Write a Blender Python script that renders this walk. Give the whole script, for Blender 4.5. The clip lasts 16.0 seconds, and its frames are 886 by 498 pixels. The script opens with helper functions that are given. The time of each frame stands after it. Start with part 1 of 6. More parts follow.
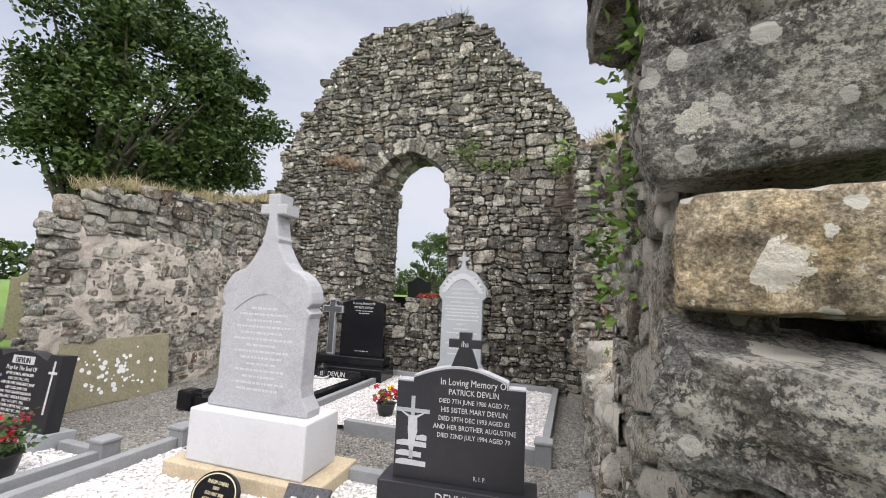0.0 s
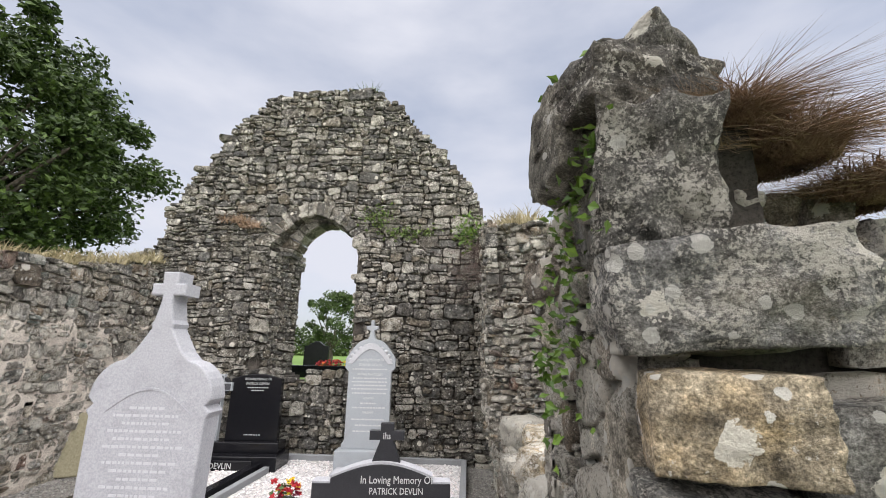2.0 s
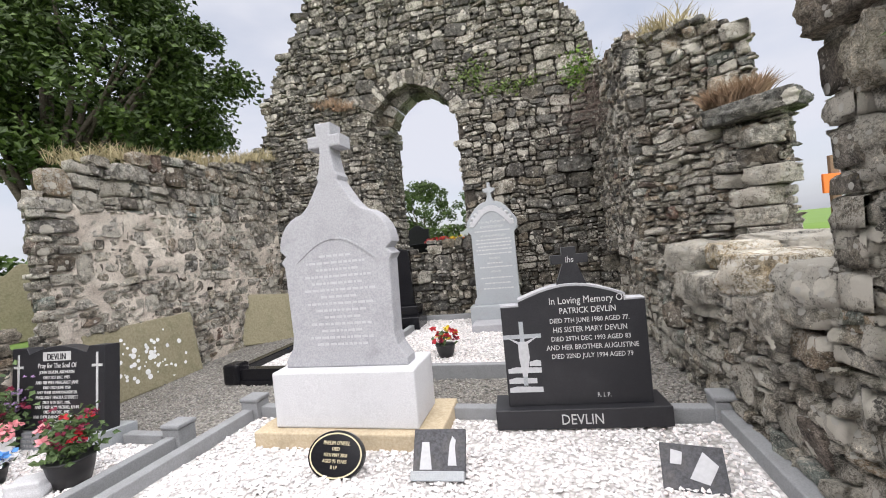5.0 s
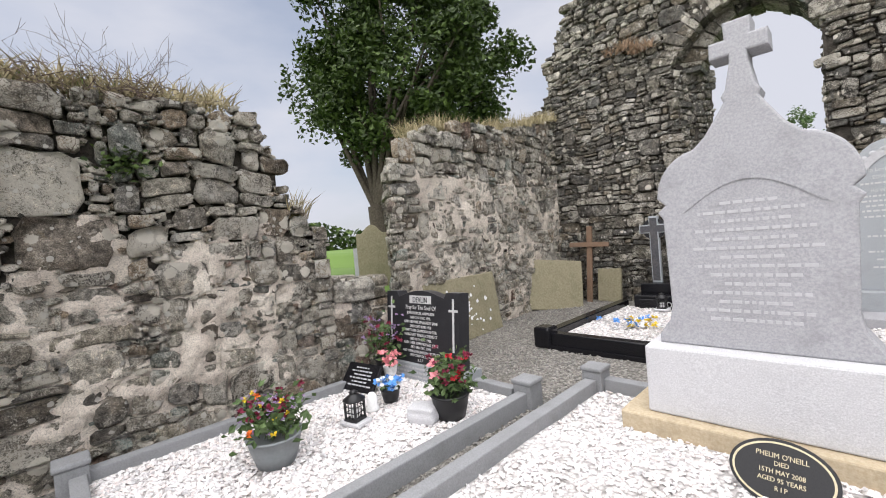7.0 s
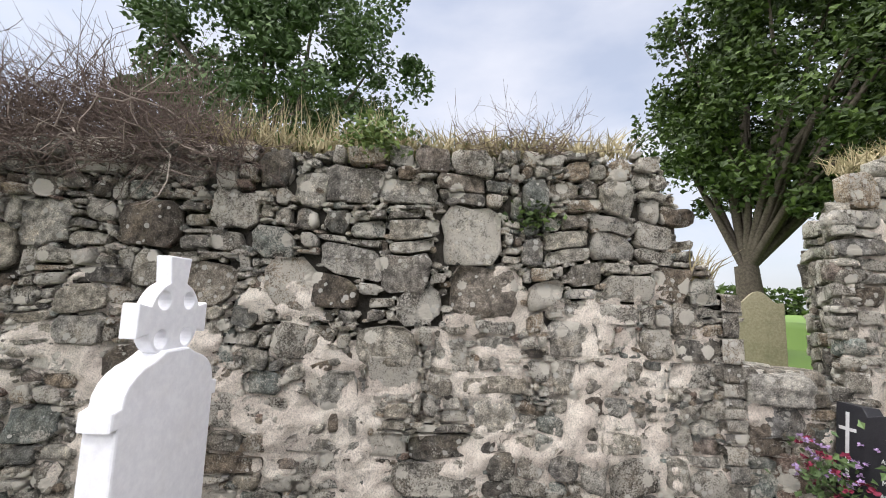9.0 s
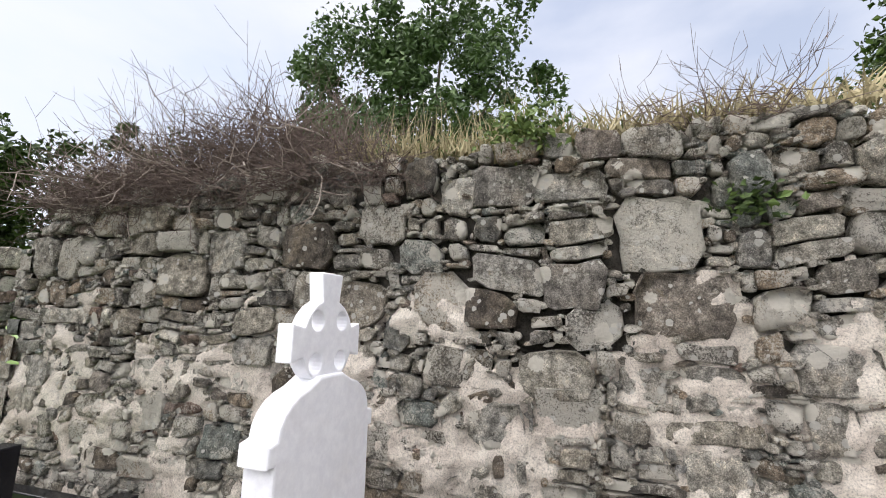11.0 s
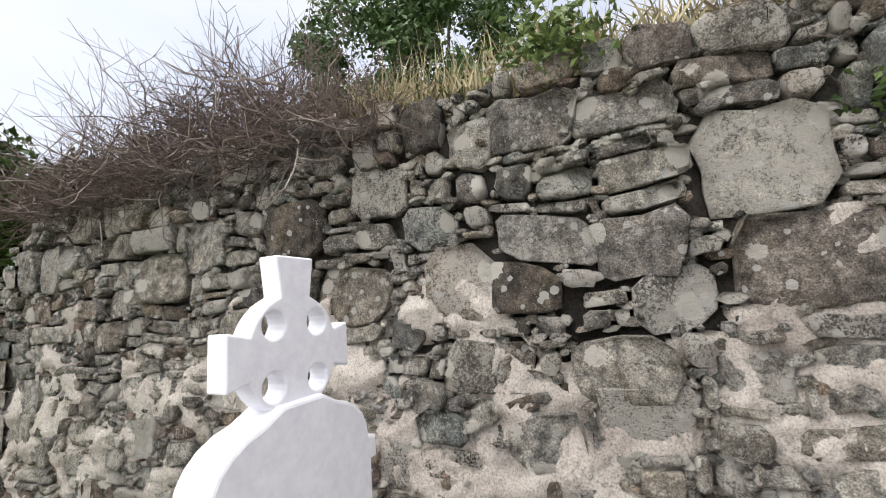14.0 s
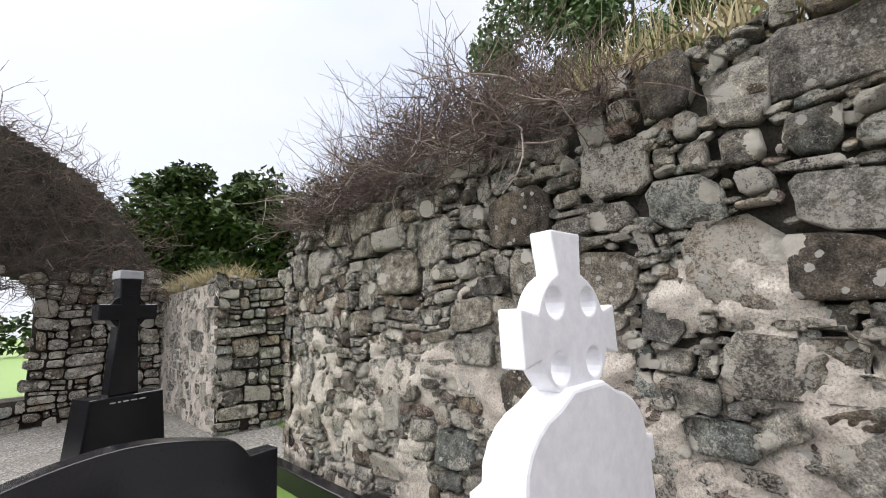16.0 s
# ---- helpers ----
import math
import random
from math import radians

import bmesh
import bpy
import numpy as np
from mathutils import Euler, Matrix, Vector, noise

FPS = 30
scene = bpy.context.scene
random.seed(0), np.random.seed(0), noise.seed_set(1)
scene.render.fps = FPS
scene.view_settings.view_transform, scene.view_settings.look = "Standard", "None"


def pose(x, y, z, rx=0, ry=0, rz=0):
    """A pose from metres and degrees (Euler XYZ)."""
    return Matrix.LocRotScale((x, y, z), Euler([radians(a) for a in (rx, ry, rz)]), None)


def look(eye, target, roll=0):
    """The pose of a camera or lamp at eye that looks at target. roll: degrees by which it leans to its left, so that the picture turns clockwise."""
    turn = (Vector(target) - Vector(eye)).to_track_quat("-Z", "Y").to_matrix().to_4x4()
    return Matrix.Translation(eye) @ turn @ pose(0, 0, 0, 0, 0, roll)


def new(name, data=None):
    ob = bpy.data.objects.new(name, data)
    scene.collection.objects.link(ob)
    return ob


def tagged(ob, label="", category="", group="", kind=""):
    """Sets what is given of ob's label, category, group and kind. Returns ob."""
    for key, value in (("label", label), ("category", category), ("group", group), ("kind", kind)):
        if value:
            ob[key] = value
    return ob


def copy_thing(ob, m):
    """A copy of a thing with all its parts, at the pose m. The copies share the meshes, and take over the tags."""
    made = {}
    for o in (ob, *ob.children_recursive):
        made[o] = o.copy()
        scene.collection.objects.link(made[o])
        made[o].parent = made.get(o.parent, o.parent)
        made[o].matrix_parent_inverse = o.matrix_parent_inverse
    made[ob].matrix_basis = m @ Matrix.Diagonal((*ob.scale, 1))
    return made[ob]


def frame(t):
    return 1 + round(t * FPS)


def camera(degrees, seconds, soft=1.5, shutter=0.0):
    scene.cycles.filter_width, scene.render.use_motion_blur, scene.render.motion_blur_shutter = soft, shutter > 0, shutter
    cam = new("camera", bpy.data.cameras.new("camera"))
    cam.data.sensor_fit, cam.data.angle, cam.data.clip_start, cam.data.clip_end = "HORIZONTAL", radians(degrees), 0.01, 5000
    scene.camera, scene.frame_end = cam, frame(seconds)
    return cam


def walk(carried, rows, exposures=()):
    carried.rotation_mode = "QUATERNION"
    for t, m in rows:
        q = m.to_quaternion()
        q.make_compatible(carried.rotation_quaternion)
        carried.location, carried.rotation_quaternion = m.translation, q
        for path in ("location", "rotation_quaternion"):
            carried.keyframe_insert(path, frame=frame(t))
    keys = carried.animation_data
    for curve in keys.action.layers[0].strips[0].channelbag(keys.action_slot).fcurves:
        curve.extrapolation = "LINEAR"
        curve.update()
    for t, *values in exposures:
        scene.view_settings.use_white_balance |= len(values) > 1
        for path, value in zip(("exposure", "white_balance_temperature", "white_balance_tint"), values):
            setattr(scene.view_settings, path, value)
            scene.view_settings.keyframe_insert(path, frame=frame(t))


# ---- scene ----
cam = camera(94.5, 16.0, soft=1.0)

PATH = [
    (0, (0.045, 2.137, 1.514), (-0.566, 4.03, 1.729), 2.7),
    (0.5, (-0.076, 2.072, 1.555), (-0.63, 3.968, 1.863), 3.6),
    (1, (-0.137, 2.031, 1.603), (-0.562, 3.934, 2.047), 2.8),
    (1.5, (-0.154, 2.02, 1.697), (-0.444, 3.928, 2.224), 1.8),
    (2, (-0.139, 2.035, 1.72), (-0.263, 3.97, 2.21), 1.0),
    (2.3, (-0.118, 2.052, 1.649), (-0.122, 4.009, 2.063), 0.8),
    (2.5, (-0.105, 2.076, 1.606), (-0.013, 4.044, 1.952), 0.2),
    (2.8, (-0.081, 2.121, 1.538), (0.135, 4.095, 1.779), -0.7),
    (3, (-0.105, 2.157, 1.452), (0.218, 4.125, 1.613), -1.5),
    (3.5, (-0.134, 2.266, 1.399), (0.33, 4.211, 1.432), -3.8),
    (4, (-0.265, 2.264, 1.385), (0.122, 4.226, 1.364), -5.5),
    (4.2, (-0.378, 2.255, 1.373), (-0.1, 4.236, 1.355), -5.5),
    (4.5, (-0.551, 2.235, 1.376), (-0.557, 4.235, 1.354), -6.1),
    (4.8, (-0.701, 2.226, 1.342), (-1.03, 4.198, 1.325), -5.5),
    (5, (-0.829, 2.234, 1.34), (-1.322, 4.172, 1.313), -5.5),
    (5.2, (-0.938, 2.25, 1.327), (-1.59, 4.141, 1.299), -5.1),
    (7.3, (-1.98, 2.209, 1.251), (-3.569, 3.424, 1.217), -4.4),
    (7.5, (-2.059, 2.181, 1.238), (-3.756, 3.239, 1.223), -3.7),
    (8, (-2.229, 2.05, 1.23), (-4.104, 2.743, 1.294), -1.8),
    (8.5, (-2.349, 1.961, 1.298), (-4.306, 2.338, 1.466), 0.3),
    (9, (-2.533, 1.924, 1.373), (-4.516, 2.016, 1.619), 1.9),
    (9.5, (-2.625, 1.931, 1.337), (-4.596, 1.778, 1.638), 2.6),
    (10, (-2.697, 1.852, 1.334), (-4.63, 1.452, 1.651), 3.0),
    (10.2, (-2.734, 1.79, 1.348), (-4.646, 1.299, 1.669), 2.9),
    (12.3, (-3.276, 1.699, 1.343), (-5.172, 1.178, 1.71), -0.8),
    (12.5, (-3.325, 1.664, 1.358), (-5.236, 1.185, 1.703), -1.8),
    (13, (-3.397, 1.597, 1.362), (-5.315, 1.119, 1.67), -3.3),
    (13.5, (-3.437, 1.611, 1.368), (-5.331, 1.038, 1.658), -4.0),
    (14, (-3.477, 1.662, 1.359), (-5.331, 0.96, 1.625), -3.7),
    (14.5, (-3.5, 1.669, 1.356), (-5.291, 0.815, 1.606), -3.1),
    (15, (-3.451, 1.578, 1.342), (-5.145, 0.549, 1.611), -2.4),
    (15.5, (-3.401, 1.458, 1.326), (-4.976, 0.258, 1.606), -2.1),
    (16, (-3.408, 1.366, 1.314), (-4.82, -0.014, 1.633), -2.9),
]
walk(cam, [(t, look(eye, target, roll)) for t, eye, target, roll in PATH],
     exposures=((0.0, 0.16), (5.0, 0.16), (7.5, 0.02), (8.5, 0.36), (9.5, 0.42), (12.5, 0.52), (16.0, 0.48)))

# ---------------------------------------------------------------- world and sun
SUN_EL, SUN_AZ = radians(62), radians(170)
world = bpy.data.worlds.new("overcast_sky")
scene.world = world
world.use_nodes = True
wn, wl = world.node_tree.nodes, world.node_tree.links
wn.clear()
sky = wn.new("ShaderNodeTexSky")
sky.sky_type, sky.sun_disc, sky.sun_elevation, sky.sun_rotation = "NISHITA", False, SUN_EL, SUN_AZ
sky.air_density, sky.dust_density = 1.0, 2.5
tco = wn.new("ShaderNodeTexCoord")
wmap = wn.new("ShaderNodeMapping")
wmap.inputs["Scale"].default_value = (1.0, 1.0, 2.6)
cloud = wn.new("ShaderNodeTexNoise")
cloud.inputs["Scale"].default_value, cloud.inputs["Detail"].default_value, cloud.inputs["Roughness"].default_value = 1.7, 6.0, 0.5
cramp = wn.new("ShaderNodeValToRGB")
cramp.color_ramp.elements[0].position, cramp.color_ramp.elements[1].position = 0.36, 0.62
cramp.color_ramp.elements[0].color, cramp.color_ramp.elements[1].color = (0.45, 0.45, 0.45, 1), (0.98, 0.98, 0.98, 1)
cmix = wn.new("ShaderNodeMix")
cmix.data_type = "RGBA"
scale_sky = wn.new("ShaderNodeVectorMath")
scale_sky.operation = "SCALE"
scale_sky.inputs["Scale"].default_value = 0.15
cmix.inputs["B"].default_value = (0.70, 0.715, 0.80, 1)
back = wn.new("ShaderNodeBackground")
wout = wn.new("ShaderNodeOutputWorld")
wl.new(tco.outputs["Generated"], wmap.inputs["Vector"])
wl.new(wmap.outputs["Vector"], cloud.inputs["Vector"])
wl.new(cloud.outputs["Fac"], cramp.inputs["Fac"])
wl.new(cramp.outputs["Color"], cmix.inputs["Factor"])
wl.new(sky.outputs["Color"], scale_sky.inputs[0])
wl.new(scale_sky.outputs["Vector"], cmix.inputs["A"])
wl.new(cmix.outputs["Result"], back.inputs["Color"])
wl.new(back.outputs["Background"], wout.inputs["Surface"])
back.inputs["Strength"].default_value = 1.0
sun = new("sun", bpy.data.lights.new("sun", "SUN"))
sun.data.energy, sun.data.angle, sun.data.color = 6.5, radians(125), (1.0, 0.97, 0.95)
sun.matrix_world = look((0, 0, 20), (-20 * math.sin(SUN_AZ) / math.tan(SUN_EL), -20 * math.cos(SUN_AZ) / math.tan(SUN_EL), 0))


# ---------------------------------------------------------------- materials
def material(name, rough=0.9, metal=0.0, spec=0.5):
    m = bpy.data.materials.new(name)
    m.use_nodes = True
    b = m.node_tree.nodes["Principled BSDF"]
    b.inputs["Roughness"].default_value, b.inputs["Metallic"].default_value = rough, metal
    b.inputs["Specular IOR Level"].default_value = spec
    return m, m.node_tree.nodes, m.node_tree.links, b


def coords(n, l, scale=(1, 1, 1)):
    """World-like coordinates: object coordinates of unturned meshes shifted by the object's place."""
    g = n.new("ShaderNodeNewGeometry")
    mp = n.new("ShaderNodeMapping")
    mp.inputs["Scale"].default_value = scale
    l.new(g.outputs["Position"], mp.inputs["Vector"])
    return mp.outputs["Vector"]


def noise_tex(n, l, vec, scale, detail=4, rough=0.55):
    t = n.new("ShaderNodeTexNoise")
    t.inputs["Scale"].default_value, t.inputs["Detail"].default_value, t.inputs["Roughness"].default_value = scale, detail, rough
    l.new(vec, t.inputs["Vector"])
    return t.outputs["Fac"]


def ramp(n, l, fac, stops):
    r = n.new("ShaderNodeValToRGB")
    e = r.color_ramp.elements
    while len(e) < len(stops):
        e.new(0.5)
    for el, (p, c) in zip(e, stops):
        el.position = p
        el.color = (*(c if isinstance(c, tuple) else (c, c, c)), 1)
    l.new(fac, r.inputs["Fac"])
    return r.outputs["Color"]


def mix(n, l, fac, a, b, mode="MIX"):
    m = n.new("ShaderNodeMix")
    m.data_type, m.blend_type = "RGBA", mode
    for sock, v in ((m.inputs["Factor"], fac), (m.inputs["A"], a), (m.inputs["B"], b)):
        if isinstance(v, (int, float)):
            sock.default_value = v
        elif isinstance(v, tuple):
            sock.default_value = (*v, 1)
        else:
            l.new(v, sock)
    return m.outputs["Result"]


def bump(n, l, b, height, strength=0.4, dist=0.01):
    bp = n.new("ShaderNodeBump")
    bp.inputs["Strength"].default_value, bp.inputs["Distance"].default_value = strength, dist
    l.new(height, bp.inputs["Height"])
    l.new(bp.outputs["Normal"], b.inputs["Normal"])


def island_random(n, l):
    """A number from 0 to 1 for each piece, whether it is an object or an island of a joined mesh."""
    g, o = n.new("ShaderNodeNewGeometry"), n.new("ShaderNodeObjectInfo")
    a = n.new("ShaderNodeMath")
    a.operation = "ADD"
    f = n.new("ShaderNodeMath")
    f.operation = "FRACT"
    l.new(g.outputs["Random Per Island"], a.inputs[0])
    l.new(o.outputs["Random"], a.inputs[1])
    l.new(a.outputs[0], f.inputs[0])
    return f.outputs[0]


def calc(n, l, op, a, b, c=None):
    m = n.new("ShaderNodeMath")
    m.operation = op
    for sock, v in zip(m.inputs, (a, b, c)):
        if isinstance(v, (int, float)):
            sock.default_value = v
        elif v is not None:
            l.new(v, sock)
    return m.outputs[0]


def lichen_discs(n, l, v, scale, share, radius, wobble):
    """Round crusts with ragged rims: one in some cells of a scattered pattern."""
    vor = n.new("ShaderNodeTexVoronoi")
    vor.inputs["Scale"].default_value = scale
    l.new(v, vor.inputs["Vector"])
    sep = n.new("ShaderNodeSeparateColor")
    l.new(vor.outputs["Color"], sep.inputs["Color"])
    rim = calc(n, l, "MULTIPLY_ADD", wobble, 0.34, vor.outputs["Distance"])
    size = calc(n, l, "MULTIPLY_ADD", sep.outputs["Green"], radius * 0.8, radius * 0.45 + 0.17)
    inside = calc(n, l, "LESS_THAN", rim, size)
    chosen = calc(n, l, "LESS_THAN", sep.outputs["Red"], share)
    return calc(n, l, "MULTIPLY", inside, chosen)


def stone_material(name, tones, crust=0.5, bumpy=0.9, warm=(0.24, 0.19, 0.13), discs=0.3):
    """Weathered field stone: a tone for each stone, mottling, grain, clustered pale crust, round lichen discs, moss and ochre."""
    m, n, l, b = material(name, 0.93, 0, 0.22)
    v = coords(n, l)
    rnd = island_random(n, l)
    base = ramp(n, l, rnd, [(i / (len(tones) - 1), c) for i, c in enumerate(tones)])
    wide = noise_tex(n, l, v, 5.0, 6, 0.65)
    base = mix(n, l, ramp(n, l, wide, [(0.46, 0.0), (0.70, 0.45)]), base, warm)
    mottle = noise_tex(n, l, v, 17, 8, 0.72)
    base = mix(n, l, 0.85, base, ramp(n, l, mottle, [(0.36, 0.22), (0.5, 0.95), (0.64, 2.0)]), "MULTIPLY")
    grain = noise_tex(n, l, v, 150, 5, 0.75)
    base = mix(n, l, 0.85, base, ramp(n, l, grain, [(0.36, 0.35), (0.5, 1.0), (0.64, 1.9)]), "MULTIPLY")
    # clustered crust, thick on some stones and nearly absent on others
    own = calc(n, l, "FRACT", calc(n, l, "MULTIPLY", rnd, 7.31), 0.0)
    speck = noise_tex(n, l, v, 85, 7, 0.8)
    region = noise_tex(n, l, v, 6.5, 5, 0.65)
    level = calc(n, l, "MULTIPLY_ADD", region, 0.62, calc(n, l, "MULTIPLY_ADD", own, 0.20, speck))
    edge = 1.045 - 0.17 * crust
    base = mix(n, l, ramp(n, l, level, [(edge - 0.03, 0.0), (edge + 0.03, 0.85)]), base, (0.58, 0.545, 0.475))
    wob = noise_tex(n, l, v, 55, 5, 0.7)
    base = mix(n, l, calc(n, l, "MULTIPLY", lichen_discs(n, l, v, 6.5, discs * 1.3, 0.34, wob), 0.9), base, (0.68, 0.64, 0.56))
    base = mix(n, l, calc(n, l, "MULTIPLY", lichen_discs(n, l, v, 20.0, discs * 1.1, 0.34, wob), 0.85), base, (0.60, 0.58, 0.53))
    # moss and ochre stains
    base = mix(n, l, ramp(n, l, noise_tex(n, l, v, 2.3, 6, 0.75), [(0.58, 0.0), (0.75, 0.4)]), base, (0.13, 0.135, 0.065))
    base = mix(n, l, ramp(n, l, noise_tex(n, l, v, 7.1, 6, 0.75), [(0.64, 0.0), (0.76, 0.45)]), base, (0.30, 0.215, 0.09))
    l.new(base, b.inputs["Base Color"])
    relief = calc(n, l, "MULTIPLY_ADD", grain, 0.16, calc(n, l, "MULTIPLY_ADD", speck, 0.22, noise_tex(n, l, v, 24, 10, 0.75)))
    bump(n, l, b, relief, min(1.0, bumpy), 0.07)
    return m


GREYS = [(0.095, 0.088, 0.08), (0.27, 0.245, 0.205), (0.14, 0.13, 0.116), (0.36, 0.325, 0.265), (0.075, 0.068, 0.062), (0.29, 0.225, 0.16), (0.18, 0.175, 0.165), (0.40, 0.37, 0.31), (0.115, 0.105, 0.095), (0.20, 0.225, 0.205), (0.19, 0.125, 0.10)]
STONE = stone_material("rubble_stone", GREYS)
STONE_GABLE = stone_material("gable_stone", [(0.075, 0.073, 0.07), (0.17, 0.16, 0.14), (0.10, 0.096, 0.09), (0.21, 0.195, 0.16), (0.085, 0.08, 0.074), (0.18, 0.155, 0.12), (0.12, 0.115, 0.105), (0.15, 0.147, 0.135)], 0.3, 0.9, (0.15, 0.125, 0.09), 0.15)
# Pale tones; on the south wall they also stand in for missing light.
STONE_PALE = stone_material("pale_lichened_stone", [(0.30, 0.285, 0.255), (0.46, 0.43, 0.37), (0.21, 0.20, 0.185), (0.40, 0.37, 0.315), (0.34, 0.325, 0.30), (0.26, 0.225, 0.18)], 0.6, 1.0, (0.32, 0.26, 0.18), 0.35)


def mortar_material(name, pale, dark):
    m, n, l, b = material(name, 0.97, 0, 0.15)
    v = coords(n, l)
    c = mix(n, l, ramp(n, l, noise_tex(n, l, v, 4, 6, 0.7), [(0.38, 0.0), (0.62, 1.0)]), pale, dark)
    c = mix(n, l, ramp(n, l, noise_tex(n, l, v, 14, 8, 0.75), [(0.54, 0.0), (0.68, 0.7)]), c, tuple(x * 0.45 for x in dark))
    c = mix(n, l, 0.8, c, ramp(n, l, noise_tex(n, l, v, 110, 6, 0.8), [(0.37, 0.35), (0.48, 1.0), (0.62, 1.3)]), "MULTIPLY")
    l.new(c, b.inputs["Base Color"])
    bump(n, l, b, noise_tex(n, l, v, 34, 10, 0.8), 0.9, 0.03)
    return m


MORTAR = mortar_material("lime_mortar", (0.74, 0.675, 0.59), (0.56, 0.49, 0.425))
# Near-black tone carries the shade of deep, open joints in its colour.
MORTAR_DARK = mortar_material("shaded_joint_mortar", (0.12, 0.105, 0.09), (0.055, 0.05, 0.044))


def speckled(name, a, c, scale, rough=0.8, spec=0.5, bumpy=0.25, stain=(0.2, 0.18, 0.15), stain_amount=0.35):
    m, n, l, b = material(name, rough, 0, spec)
    v = coords(n, l)
    col = mix(n, l, ramp(n, l, noise_tex(n, l, v, scale, 3, 0.7), [(0.35, 0.0), (0.65, 1.0)]), a, c)
    col = mix(n, l, ramp(n, l, noise_tex(n, l, v, 5.0, 6, 0.7), [(0.5, 0.0), (0.8, stain_amount)]), col, stain)
    l.new(col, b.inputs["Base Color"])
    if bumpy:
        bump(n, l, b, noise_tex(n, l, v, scale * 0.6, 4, 0.6), bumpy, 0.004)
    return m


LIMESTONE = speckled("weathered_limestone", (0.40, 0.40, 0.42), (0.30, 0.30, 0.32), 90, 0.85, 0.3, 0.3, (0.20, 0.20, 0.21), 0.6)
PLINTH = speckled("tooled_limestone", (0.62, 0.62, 0.64), (0.46, 0.46, 0.48), 140, 0.85, 0.3, 0.5, (0.40, 0.40, 0.42), 0.4)
SANDSTONE = speckled("sandstone_slab", (0.52, 0.44, 0.32), (0.42, 0.34, 0.23), 60, 0.9, 0.2, 0.4, (0.24, 0.20, 0.14), 0.6)
OLD_SLAB = speckled("old_sandstone_grave_slab", (0.29, 0.26, 0.18), (0.22, 0.20, 0.13), 40, 0.92, 0.2, 0.4, (0.14, 0.14, 0.08), 0.7)
WHITE_MARBLE = speckled("white_painted_marble", (0.80, 0.80, 0.83), (0.72, 0.72, 0.76), 25, 0.6, 0.4, 0.15, (0.62, 0.60, 0.60), 0.4)
GREY_PANEL = speckled("silver_grey_granite", (0.36, 0.38, 0.40), (0.28, 0.30, 0.32), 160, 0.5, 0.5, 0.0)
GRANITE = speckled("dark_granite", (0.030, 0.030, 0.034), (0.014, 0.014, 0.017), 220, 0.34, 0.35, 0.0, (0.05, 0.05, 0.055), 0.4)
GRANITE_ROUGH = speckled("rock_pitched_granite", (0.07, 0.07, 0.08), (0.03, 0.03, 0.035), 60, 0.65, 0.5, 1.0)
BLACK = speckled("polished_black_granite", (0.012, 0.012, 0.014), (0.006, 0.006, 0.008), 240, 0.16, 0.28, 0.0, (0.02, 0.02, 0.02), 0.2)
CONCRETE = speckled("concrete_kerb", (0.27, 0.275, 0.285), (0.21, 0.215, 0.225), 120, 0.9, 0.25, 0.35, (0.15, 0.15, 0.15), 0.6)
WOOD = speckled("weathered_wood", (0.22, 0.14, 0.09), (0.15, 0.10, 0.07), 50, 0.8, 0.3, 0.3)
BARK = speckled("bark", (0.11, 0.095, 0.075), (0.06, 0.05, 0.04), 25, 0.95, 0.1, 0.9)
TWIG = speckled("dead_ivy_twig", (0.19, 0.145, 0.125), (0.075, 0.055, 0.048), 30, 0.95, 0.1, 0.0, (0.26, 0.22, 0.19), 0.5)
SOIL = speckled("dark_soil", (0.06, 0.05, 0.04), (0.10, 0.085, 0.06), 30, 0.98, 0.1, 0.8)


def plain(name, c, rough=0.6, metal=0.0):
    m, n, l, b = material(name, rough, metal)
    v = coords(n, l)
    l.new(mix(n, l, noise_tex(n, l, v, 45, 3), tuple(x * 0.78 for x in c), tuple(min(1, x * 1.15) for x in c)), b.inputs["Base Color"])
    return m


LETTER = plain("painted_lettering", (0.52, 0.52, 0.52), 0.6)
LETTER_FAINT = plain("worn_lettering", (0.46, 0.46, 0.48), 0.8)
LETTER_GOLD = plain("gilt_lettering", (0.55, 0.48, 0.32), 0.4)
POT = plain("black_plastic", (0.015, 0.015, 0.017), 0.45)
POT_GREY = plain("grey_plastic_tub", (0.22, 0.24, 0.25), 0.55)
PETALS = {k: plain(k + "_petals", c, 0.7) for k, c in dict(crimson=(0.17, 0.008, 0.035), red=(0.42, 0.015, 0.025), yellow=(0.75, 0.55, 0.03), pink=(0.75, 0.30, 0.33), blue=(0.10, 0.30, 0.70), white=(0.8, 0.8, 0.8), lilac=(0.35, 0.24, 0.42), orange=(0.75, 0.18, 0.03)).items()}


def leaf_material(name, dark, light, rough=0.55):
    m, n, l, b = material(name, rough, 0, 0.3)
    rnd = island_random(n, l)
    v = coords(n, l)
    c = ramp(n, l, rnd, [(0.0, dark), (0.6, tuple((a + d) / 2 for a, d in zip(dark, light))), (1.0, light)])
    c = mix(n, l, noise_tex(n, l, v, 0.9, 3), c, mix(n, l, 0.55, c, dark))
    l.new(c, b.inputs["Base Color"])
    b.inputs["Transmission Weight"].default_value = 0.0
    b.inputs["Subsurface Weight"].default_value = 0.0
    return m


